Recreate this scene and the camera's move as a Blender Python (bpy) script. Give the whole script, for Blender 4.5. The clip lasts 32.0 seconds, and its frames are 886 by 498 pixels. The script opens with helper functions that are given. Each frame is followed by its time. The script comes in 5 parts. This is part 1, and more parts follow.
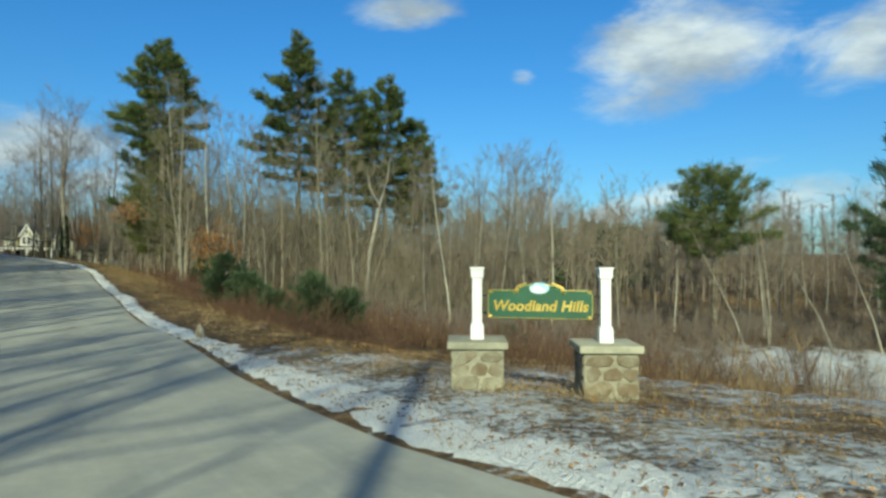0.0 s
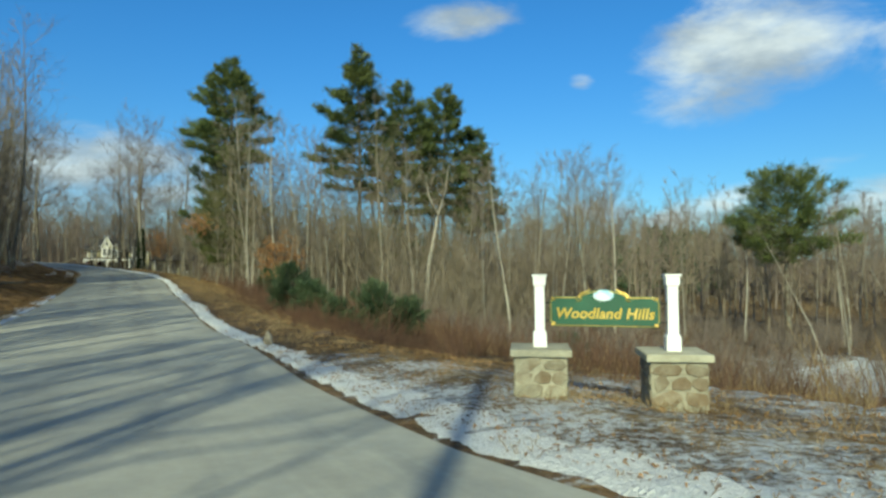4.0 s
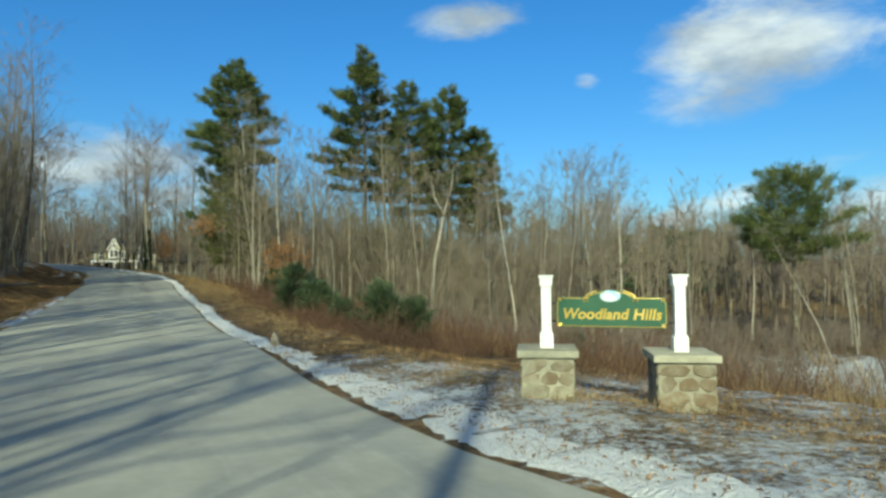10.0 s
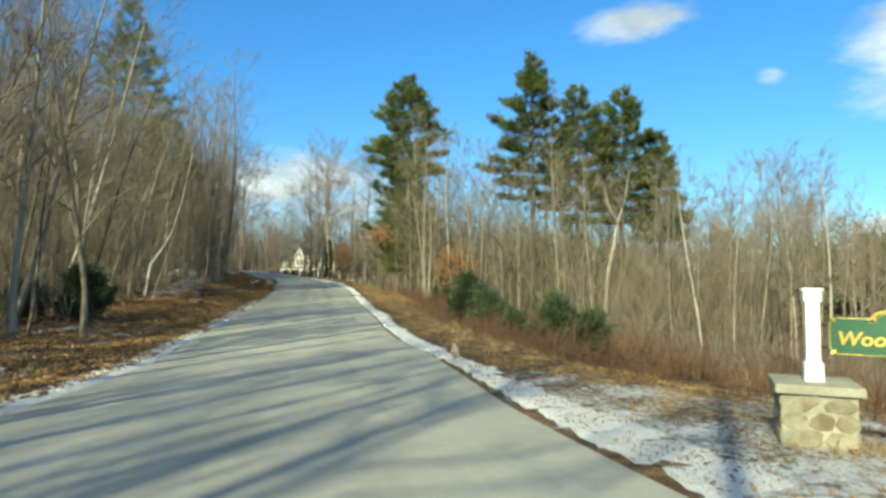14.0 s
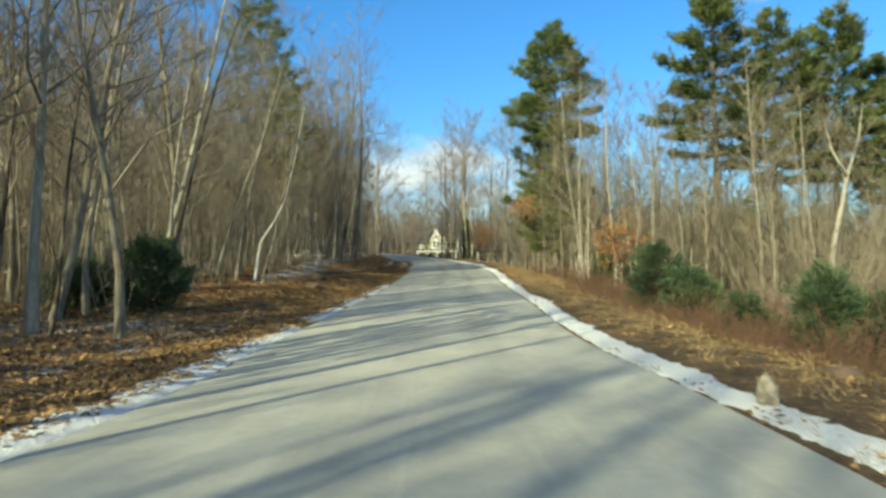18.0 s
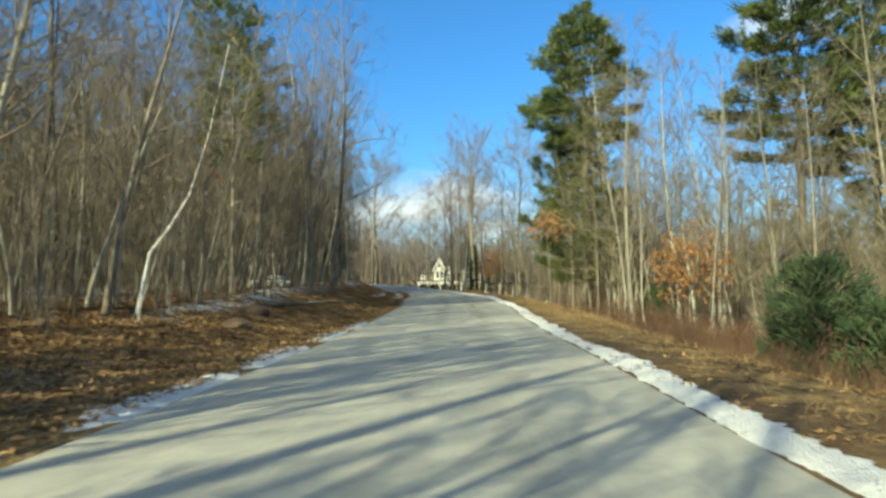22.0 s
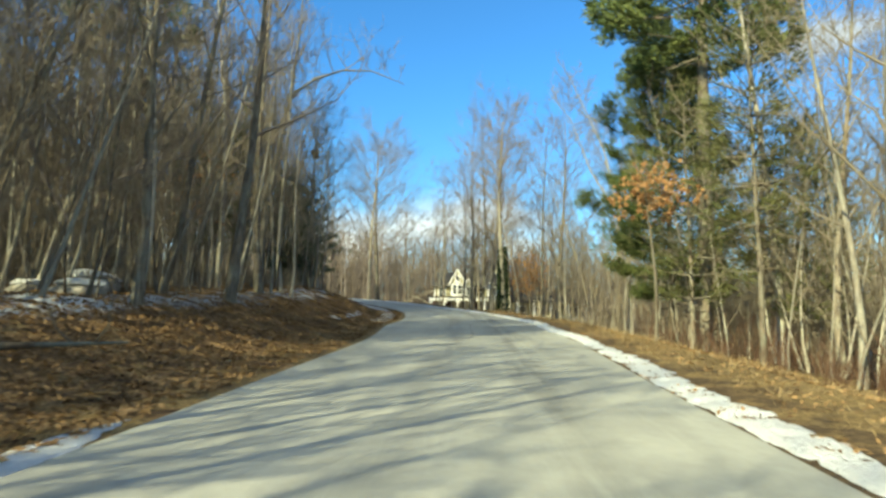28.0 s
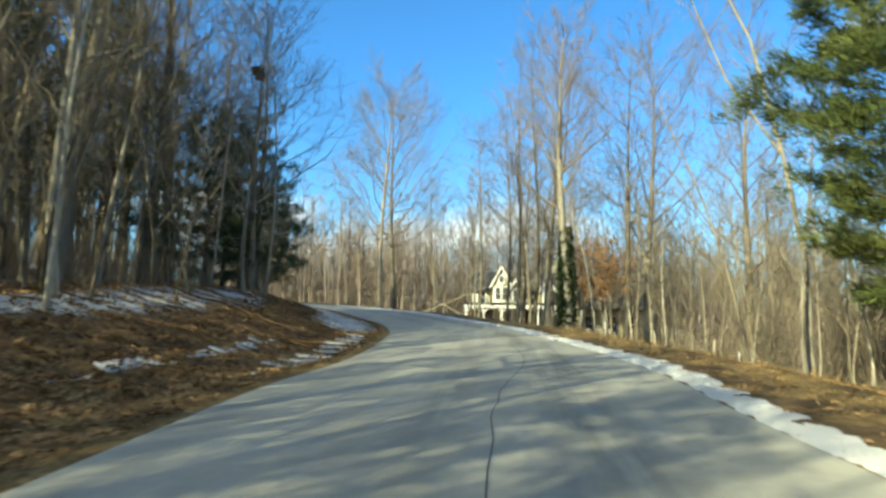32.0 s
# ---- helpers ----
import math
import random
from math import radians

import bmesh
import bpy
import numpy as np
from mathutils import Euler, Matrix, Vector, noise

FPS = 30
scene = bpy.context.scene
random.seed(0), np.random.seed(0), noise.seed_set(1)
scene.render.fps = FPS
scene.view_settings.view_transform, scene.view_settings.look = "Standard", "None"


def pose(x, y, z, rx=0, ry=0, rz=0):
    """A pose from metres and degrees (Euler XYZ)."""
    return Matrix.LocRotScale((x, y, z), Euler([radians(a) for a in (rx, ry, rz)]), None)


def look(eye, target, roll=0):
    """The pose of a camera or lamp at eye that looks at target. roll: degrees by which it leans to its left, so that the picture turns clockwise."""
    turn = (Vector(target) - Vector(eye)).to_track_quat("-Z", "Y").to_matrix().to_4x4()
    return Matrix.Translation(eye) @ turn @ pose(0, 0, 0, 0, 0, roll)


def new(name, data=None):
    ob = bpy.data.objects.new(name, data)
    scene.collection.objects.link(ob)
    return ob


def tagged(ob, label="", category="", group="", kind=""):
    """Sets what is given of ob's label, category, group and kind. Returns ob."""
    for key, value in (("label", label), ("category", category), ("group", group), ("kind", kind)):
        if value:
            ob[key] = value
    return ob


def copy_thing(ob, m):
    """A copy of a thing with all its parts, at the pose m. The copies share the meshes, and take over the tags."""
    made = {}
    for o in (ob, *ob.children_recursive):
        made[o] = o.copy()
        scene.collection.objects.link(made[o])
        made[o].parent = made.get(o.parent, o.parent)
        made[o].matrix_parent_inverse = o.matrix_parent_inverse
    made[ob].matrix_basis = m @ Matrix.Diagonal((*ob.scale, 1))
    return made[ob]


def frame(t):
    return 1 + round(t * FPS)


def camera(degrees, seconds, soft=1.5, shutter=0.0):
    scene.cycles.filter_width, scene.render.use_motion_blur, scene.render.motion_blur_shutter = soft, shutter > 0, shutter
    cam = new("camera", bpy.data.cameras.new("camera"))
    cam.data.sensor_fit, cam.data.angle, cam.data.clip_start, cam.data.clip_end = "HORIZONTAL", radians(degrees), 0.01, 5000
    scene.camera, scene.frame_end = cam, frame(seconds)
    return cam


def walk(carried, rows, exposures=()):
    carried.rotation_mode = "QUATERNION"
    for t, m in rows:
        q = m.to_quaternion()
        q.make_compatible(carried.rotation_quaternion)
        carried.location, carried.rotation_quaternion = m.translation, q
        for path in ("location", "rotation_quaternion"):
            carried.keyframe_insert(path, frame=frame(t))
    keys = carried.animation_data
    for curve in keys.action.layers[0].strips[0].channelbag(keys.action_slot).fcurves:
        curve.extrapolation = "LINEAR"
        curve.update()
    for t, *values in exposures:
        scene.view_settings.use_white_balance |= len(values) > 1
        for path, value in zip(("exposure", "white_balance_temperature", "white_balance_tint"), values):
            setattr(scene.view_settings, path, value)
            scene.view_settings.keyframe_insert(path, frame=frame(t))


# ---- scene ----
cam = camera(70.8, 32.0, soft=2.8, shutter=0.5)
METRES, EYE, TILT, LEAN, TURN = 57.0, 1.4, 1.0, 0.0, 0.0
ROWS = [
    (0.0, 0.0, 0.0, 0.0, 0.0, 0.0, -0.0),
    (0.5, -0.0002, -0.0002, -0.0, 0.36, 0.09, -0.04),
    (1.0, -0.0003, -0.0003, 0.0001, 0.69, 0.18, 0.01),
    (1.5, -0.0004, -0.0004, 0.0, 1.54, 0.23, 0.17),
    (2.0, -0.0005, -0.0006, 0.0, 2.28, 0.09, 0.17),
    (2.5, -0.0008, -0.0008, 0.0001, 3.01, 0.09, 0.54),
    (3.0, -0.0006, -0.0008, -0.0, 3.93, 0.01, 0.64),
    (3.5, -0.0006, -0.0009, 0.0, 4.93, 0.72, 0.86),
    (4.0, -0.0007, -0.001, 0.0, 5.38, 0.75, 0.51),
    (4.5, -0.0007, -0.001, -0.0, 5.62, 0.56, 0.05),
    (6.5, -0.0009, -0.001, 0.0, 5.63, 0.42, 0.57),
    (7.0, -0.0008, -0.0008, -0.0001, 5.23, -0.24, 0.81),
    (7.5, -0.0008, -0.0009, -0.0001, 5.14, -0.77, 1.1),
    (8.0, -0.0007, -0.0008, 0.0001, 4.94, 0.31, 0.94),
    (8.5, -0.0008, -0.001, 0.0002, 5.57, 0.45, 0.65),
    (9.0, -0.0009, -0.0009, 0.0001, 5.4, 0.48, 0.67),
    (9.5, -0.0009, -0.001, 0.0001, 5.72, 0.39, 0.62),
    (10.0, -0.0009, -0.0011, 0.0002, 5.88, 0.77, 0.71),
    (10.5, -0.0011, -0.0012, 0.0001, 6.85, 0.57, 0.51),
    (11.0, -0.0015, -0.0015, 0.0002, 8.28, 0.4, 0.72),
    (11.5, -0.0026, -0.0013, 0.0001, 12.27, -0.21, 1.11),
    (12.0, -0.0046, -0.0002, 0.0004, 19.18, -0.56, 1.3),
    (12.5, -0.0058, 0.0017, 0.0002, 22.12, 0.08, 0.5),
    (13.0, -0.0077, 0.0049, 0.0, 23.12, 0.75, 0.15),
    (13.5, -0.0106, 0.0095, -0.0002, 22.92, 0.73, 0.51),
    (14.0, -0.0144, 0.0159, -0.0005, 20.7, 1.84, 0.25),
    (14.5, -0.0194, 0.0235, -0.0006, 22.15, 3.21, -0.15),
    (16.5, -0.0524, 0.0828, -0.0052, 23.88, 3.8, 1.61),
    (17.0, -0.0649, 0.1005, -0.0062, 29.18, 3.03, 1.21),
    (17.5, -0.077, 0.1168, -0.0078, 30.3, -0.78, 0.92),
    (18.0, -0.089, 0.1337, -0.0081, 33.16, 0.5, 1.46),
    (18.5, -0.1007, 0.1506, -0.0091, 33.7, 0.59, -1.15),
    (19.0, -0.1116, 0.1702, -0.01, 33.81, 0.71, -0.53),
    (19.5, -0.123, 0.1878, -0.0112, 33.0, -0.07, 0.12),
    (20.0, -0.135, 0.2065, -0.0124, 32.55, 0.12, 0.93),
    (20.5, -0.1489, 0.227, -0.013, 33.14, -0.11, 0.08),
    (21.0, -0.1617, 0.2481, -0.0129, 33.97, 2.49, 1.71),
    (21.5, -0.1762, 0.2711, -0.0137, 34.46, 4.06, 1.87),
    (22.0, -0.1904, 0.2925, -0.0146, 33.59, 3.66, 0.98),
    (22.5, -0.204, 0.3148, -0.0148, 33.17, 3.39, 0.51),
    (23.0, -0.2185, 0.3378, -0.015, 32.59, 2.96, 0.47),
    (23.5, -0.2335, 0.3616, -0.0155, 32.94, 2.79, 0.66),
    (24.0, -0.2508, 0.3883, -0.0159, 34.05, 2.14, -0.36),
    (24.5, -0.2676, 0.4138, -0.0162, 35.62, 1.92, -0.42),
    (25.0, -0.2843, 0.4388, -0.0159, 37.63, 3.4, -0.35),
    (25.5, -0.2992, 0.4627, -0.0155, 36.28, 6.05, 1.2),
    (26.0, -0.3147, 0.4862, -0.015, 36.18, 6.11, 1.05),
    (26.5, -0.3318, 0.5106, -0.0151, 35.73, 5.62, 1.01),
    (28.5, -0.3868, 0.608, -0.0146, 36.1, 5.37, -0.72),
    (29.0, -0.4083, 0.6421, -0.0137, 36.93, 5.64, -1.11),
    (29.5, -0.4284, 0.6748, -0.0131, 37.56, 4.96, -1.22),
    (30.0, -0.4482, 0.7064, -0.0125, 38.56, 4.8, -1.29),
    (30.5, -0.4686, 0.7382, -0.0118, 38.61, 5.8, -0.21),
    (31.0, -0.491, 0.7733, -0.0112, 39.09, 5.59, -0.12),
    (31.5, -0.5123, 0.8065, -0.0103, 40.32, 6.1, 0.2),
    (32.0, -0.5331, 0.8387, -0.0092, 40.42, 5.94, -0.03),
]
EXPOSURES = [(0.0, 0.18, 5950, -7.0), (9.0, 0.25, 5950, -7.0), (11.2, 0.33, 6000, -7.0), (13.0, 0.66, 6350, -6.0), (17.0, 0.88, 6600, -5.0), (24.0, 0.92, 6600, -5.0), (28.0, 1.12, 6650, -5.0), (31.0, 1.12, 6650, -5.0), (32.0, 1.25, 6700, -5.0)]
walk(cam, [(t, pose(0, 0, EYE, TILT, LEAN, TURN) @ pose(METRES * x, METRES * y, METRES * z, 90 + pitch, roll, yaw)) for t, x, y, z, yaw, pitch, roll in ROWS],
     exposures=EXPOSURES)

# ---- light ----
SUN_EL, SUN_AZ = 29.0, 182.5      # degrees; azimuth clockwise from +y
sun = new("sun", bpy.data.lights.new("sun", "SUN"))
sun.data.energy, sun.data.angle, sun.data.color = 5.0, radians(0.53), (1.0, 0.90, 0.60)
to_sun = Vector((math.sin(radians(SUN_AZ)) * math.cos(radians(SUN_EL)), math.cos(radians(SUN_AZ)) * math.cos(radians(SUN_EL)), math.sin(radians(SUN_EL))))
sun.matrix_world = look(to_sun * 100, (0, 0, 0))


class Nodes:
    """A short way to write node trees."""

    def __init__(self, tree):
        self.t = tree
        tree.nodes.clear()

    def __call__(self, kind, out=0, props=None, **ins):
        n = self.t.nodes.new("ShaderNode" + kind)
        for k, v in (props or {}).items():
            setattr(n, k, v)
        for k, v in ins.items():
            key = int(k[1:]) if k[0] == "i" and k[1:].isdigit() else k.replace("_", " ")
            sock = n.inputs[key]
            if isinstance(v, bpy.types.NodeSocket):
                self.t.links.new(v, sock)
            else:
                sock.default_value = v
        return n.outputs[out]

    def math(self, op, a, b=0.0, c=0.0, clamp=False):
        return self("Math", 0, {"operation": op, "use_clamp": clamp}, i0=a, i1=b, i2=c)

    def mix(self, f, a, b):
        col = lambda v: v if isinstance(v, bpy.types.NodeSocket) else (*v[:3], 1.0)
        return self("Mix", 2, {"data_type": "RGBA"}, i0=f, i6=col(a), i7=col(b))

    def step(self, x, lo, hi):
        return self("MapRange", 0, {"interpolation_type": "SMOOTHSTEP"}, Value=x, From_Min=lo, From_Max=hi)

    def noise(self, vec, scale, detail=4.0, rough=0.55, out=0, dist=0.0):
        return self("TexNoise", out, None, Vector=vec, Scale=scale, Detail=detail, Roughness=rough, Distortion=dist)


def make_world():
    world = bpy.data.worlds.new("sky")
    scene.world = world
    world.use_nodes = True
    n = Nodes(world.node_tree)
    sky = n("TexSky", 0, {"sky_type": "NISHITA", "sun_disc": False, "sun_elevation": radians(SUN_EL), "sun_rotation": radians(SUN_AZ), "altitude": 100.0, "air_density": 1.0, "dust_density": 0.6, "ozone_density": 2.0})
    way = n("TexCoord", 0)
    sep = n.t.nodes.new("ShaderNodeSeparateXYZ")
    n.t.links.new(way, sep.inputs[0])
    x, y, z = sep.outputs
    az = n.math("MULTIPLY", n.math("ARCTAN2", x, y), 57.2958)
    el = n.math("MULTIPLY", n.math("ARCSINE", z), 57.2958)
    flat = n("CombineXYZ", 0, None, X=n.math("MULTIPLY", az, 0.05), Y=n.math("MULTIPLY", el, 0.11), Z=0.0)
    big = n.noise(flat, 1.6, 7.0, 0.6, dist=0.6)
    fine = n.noise(flat, 5.0, 6.0, 0.62, dist=0.4)
    wob = n.math("ADD", n.math("MULTIPLY", n.math("SUBTRACT", big, 0.5), 2.2), n.math("MULTIPLY", n.math("SUBTRACT", fine, 0.5), 0.9))
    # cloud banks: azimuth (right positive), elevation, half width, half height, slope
    # the last six are out of view, added to make the skylight less blue
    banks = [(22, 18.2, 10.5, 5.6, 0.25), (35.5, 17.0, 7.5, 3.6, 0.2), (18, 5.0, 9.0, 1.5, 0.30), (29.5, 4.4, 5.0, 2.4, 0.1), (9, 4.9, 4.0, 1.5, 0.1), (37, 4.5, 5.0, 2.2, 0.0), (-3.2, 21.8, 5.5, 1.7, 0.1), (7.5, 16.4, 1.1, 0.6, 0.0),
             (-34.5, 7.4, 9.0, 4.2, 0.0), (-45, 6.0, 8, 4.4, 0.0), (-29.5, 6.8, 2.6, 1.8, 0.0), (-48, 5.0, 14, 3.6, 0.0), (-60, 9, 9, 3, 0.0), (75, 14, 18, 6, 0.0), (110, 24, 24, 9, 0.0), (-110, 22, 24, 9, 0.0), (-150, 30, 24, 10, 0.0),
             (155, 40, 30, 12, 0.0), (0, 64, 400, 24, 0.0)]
    mask = None
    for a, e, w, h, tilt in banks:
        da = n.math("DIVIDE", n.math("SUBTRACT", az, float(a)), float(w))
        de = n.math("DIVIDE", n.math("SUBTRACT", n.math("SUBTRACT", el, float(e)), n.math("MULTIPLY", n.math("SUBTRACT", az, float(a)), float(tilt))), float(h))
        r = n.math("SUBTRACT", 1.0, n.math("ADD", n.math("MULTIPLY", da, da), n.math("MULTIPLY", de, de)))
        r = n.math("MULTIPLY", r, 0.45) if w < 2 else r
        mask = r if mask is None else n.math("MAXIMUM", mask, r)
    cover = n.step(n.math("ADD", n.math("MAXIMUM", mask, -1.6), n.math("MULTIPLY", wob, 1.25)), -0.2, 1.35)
    under = n.step(n.noise(n("VectorMath", 0, {"operation": "ADD"}, i0=flat, i1=(0.03, 0.09, 0.0)), 2.2, 5.0), 0.35, 0.7)
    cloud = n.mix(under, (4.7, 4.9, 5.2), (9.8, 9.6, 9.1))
    # grey cover overhead, never seen, added to tone down the blue fill light
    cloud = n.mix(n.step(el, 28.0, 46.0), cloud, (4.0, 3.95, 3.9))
    tint = n.mix(n.step(el, 0.0, 24.0), (0.61, 0.92, 1.16), (0.48, 1.03, 1.55))
    blue = n("Mix", 2, {"data_type": "RGBA", "blend_type": "MULTIPLY"}, i0=1.0, i6=sky, i7=tint)
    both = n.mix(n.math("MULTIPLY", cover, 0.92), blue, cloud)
    bg = n("Background", 0, None, Color=both, Strength=0.083)
    out = n.t.nodes.new("ShaderNodeOutputWorld")
    n.t.links.new(bg, out.inputs[0])


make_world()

# ---- materials ----


def material(name, build, rough=0.85, spec=0.3, metal=0.0):
    """A node material. build(n, place) gives a colour socket and a bump height socket (or None) and its strength."""
    m = bpy.data.materials.new(name)
    m.use_nodes = True
    n = Nodes(m.node_tree)
    place = n("NewGeometry", 0)
    got = build(n, place)
    colour, height, depth = got[:3]
    r = got[3] if len(got) > 3 else rough
    args = dict(Base_Color=colour if isinstance(colour, bpy.types.NodeSocket) else (*colour, 1.0), Roughness=r, Metallic=metal, Specular_IOR_Level=spec)
    if height is not None:
        args["Normal"] = n("Bump", 0, None, Height=height, Strength=1.0, Distance=depth)
    shader = n("BsdfPrincipled", 0, None, **args)
    out = n.t.nodes.new("ShaderNodeOutputMaterial")
    n.t.links.new(shader, out.inputs[0])
    return m


def two_tone(a, b, scale, grain=60.0, bump=0.004, spread=0.25):
    """Two colours in blotches, with finer grain and a little change from object to object."""
    def build(n, place):
        coarse = n.step(n.noise(place, scale, 5.0), 0.35, 0.65)
        fine = n.noise(place, grain, 3.0)
        c = n.mix(coarse, a, b)
        rnd = n("ObjectInfo", 5)
        isl = n("NewGeometry", 8)
        k = n.math("ADD", n.math("MULTIPLY", n.math("ADD", rnd, isl), spread), n.math("MULTIPLY", fine, 0.5))
        k = n.math("ADD", k, 0.75 - spread)
        grey = n("CombineColor", 0, None, Red=k, Green=k, Blue=k)
        c = n("Mix", 2, {"data_type": "RGBA", "blend_type": "MULTIPLY"}, i0=1.0, i6=c, i7=grey)
        return c, n.math("ADD", fine, coarse), bump
    return build


def bark_of(a, b, band=False):
    def build(n, place):
        stretch = n("VectorMath", 0, {"operation": "MULTIPLY"}, i0=place, i1=(1, 1, 6.0 if band else 0.18))
        grain = n.noise(stretch, 16.0 if not band else 3.5, 5.0, 0.65)
        blotch = n.step(n.noise(place, 1.7, 4.0), 0.4, 0.66)
        c = n.mix(n.step(grain, 0.3, 0.7) if not band else n.step(grain, 0.56, 0.66), a, b)
        c = n.mix(n.math("MULTIPLY", blotch, 0.35), c, (0.33, 0.34, 0.27))
        rnd = n.math("ADD", 0.65, n.math("MULTIPLY", n("ObjectInfo", 5), 0.7))
        grey = n("CombineColor", 0, None, Red=rnd, Green=rnd, Blue=rnd)
        return n("Mix", 2, {"data_type": "RGBA", "blend_type": "MULTIPLY"}, i0=1.0, i6=c, i7=grey), grain, 0.02
    return build


def ground_build(n, place):
    leaf_at, snow_at, straw_at = (n("Attribute", 2, {"attribute_name": k}) for k in ("leaf", "snow", "straw"))
    speck = n.noise(place, 9.0, 6.0, 0.7)
    mid = n.noise(place, 1.3, 5.0, 0.6)
    wide = n.noise(place, 0.22, 4.0)
    soil = n.mix(n.step(speck, 0.3, 0.7), (0.06, 0.042, 0.028), (0.16, 0.11, 0.06))
    litter = n.mix(n.step(n.math("ADD", n.math("MULTIPLY", speck, 0.6), n.math("MULTIPLY", n.noise(place, 26.0, 4.0, 0.7), 0.4)), 0.36, 0.66), (0.065, 0.039, 0.021), (0.35, 0.21, 0.098))
    straw = n.mix(n.step(n.noise(place, 14.0, 5.0, 0.7), 0.3, 0.7), (0.13, 0.085, 0.04), (0.38, 0.27, 0.12))
    c = n.mix(n.step(n.math("ADD", leaf_at, n.math("SUBTRACT", mid, 0.5)), 0.3, 0.6), soil, litter)
    c = n.mix(n.step(n.math("ADD", straw_at, n.math("MULTIPLY", n.math("SUBTRACT", mid, 0.5), 1.6)), 0.35, 0.65), c, straw)
    frost = n.math("ADD", n.math("ADD", n.math("MULTIPLY", n.math("SUBTRACT", n.noise(place, 8.0, 7.0, 0.78), 0.5), 2.2), n.math("MULTIPLY", n.math("SUBTRACT", n.noise(place, 1.1, 4.0), 0.5), 1.0)), n.math("MULTIPLY", n.math("SUBTRACT", wide, 0.5), 1.2))
    frost = n.math("MULTIPLY", n.step(n.math("ADD", snow_at, frost), 0.32, 0.82), 0.9)
    white = n.mix(speck, (0.50, 0.54, 0.59), (0.72, 0.75, 0.79))
    c = n.mix(n.math("MULTIPLY", frost, n.step(snow_at, 0.05, 0.3)), c, white)
    return c, n.math("ADD", n.math("MULTIPLY", speck, 0.9), mid), 0.10


def asphalt_build(n, place):
    grit = n.noise(place, 120.0, 2.0)
    blot = n.noise(place, 0.7, 5.0, 0.6)
    run = n("VectorMath", 0, {"operation": "MULTIPLY"}, i0=n("VectorRotate", 0, {"rotation_type": "Z_AXIS"}, Vector=place, Angle=radians(-34)), i1=(1.0, 0.07, 1.0))
    tracks = n.noise(run, 1.1, 4.0, 0.6)
    c = n.mix(n.step(blot, 0.3, 0.7), (0.315, 0.31, 0.275), (0.395, 0.387, 0.335))
    stain = n.noise(run, 3.2, 6.0, 0.7)
    c = n.mix(n.math("MULTIPLY", n.step(stain, 0.5, 0.72), 0.35), c, (0.47, 0.46, 0.395))
    c = n.mix(n.math("MULTIPLY", n.step(tracks, 0.45, 0.72), 0.4), c, (0.24, 0.236, 0.205))
    c = n.mix(n.math("MULTIPLY", n.step(grit, 0.55, 0.8), 0.5), c, (0.44, 0.43, 0.36))
    worn = n.math("MULTIPLY", n("Attribute", 2, {"attribute_name": "worn"}), n.step(n.noise(run, 1.7, 5.0, 0.65), 0.3, 0.6))
    c = n.mix(n.math("MULTIPLY", worn, 0.75), c, (0.15, 0.147, 0.13))
    mottle = n.math("ADD", 0.84, n.math("MULTIPLY", n.noise(place, 7.0, 6.0, 0.75), 0.32))
    c = n("Mix", 2, {"data_type": "RGBA", "blend_type": "MULTIPLY"}, i0=1.0, i6=c, i7=n("CombineColor", 0, None, Red=mottle, Green=mottle, Blue=mottle))
    return c, grit, 0.006


def snow_build(n, place):
    clump = n.noise(place, 7.0, 6.0, 0.65)
    dirt = n.step(n.noise(place, 4.5, 7.0, 0.8), 0.56, 0.70)
    c = n.mix(clump, (0.78, 0.80, 0.82), (0.90, 0.90, 0.90))
    return n.mix(n.math("MULTIPLY", dirt, 0.6), c, (0.20, 0.15, 0.10)), n.math("ADD", clump, n.noise(place, 28.0, 4.0)), 0.09


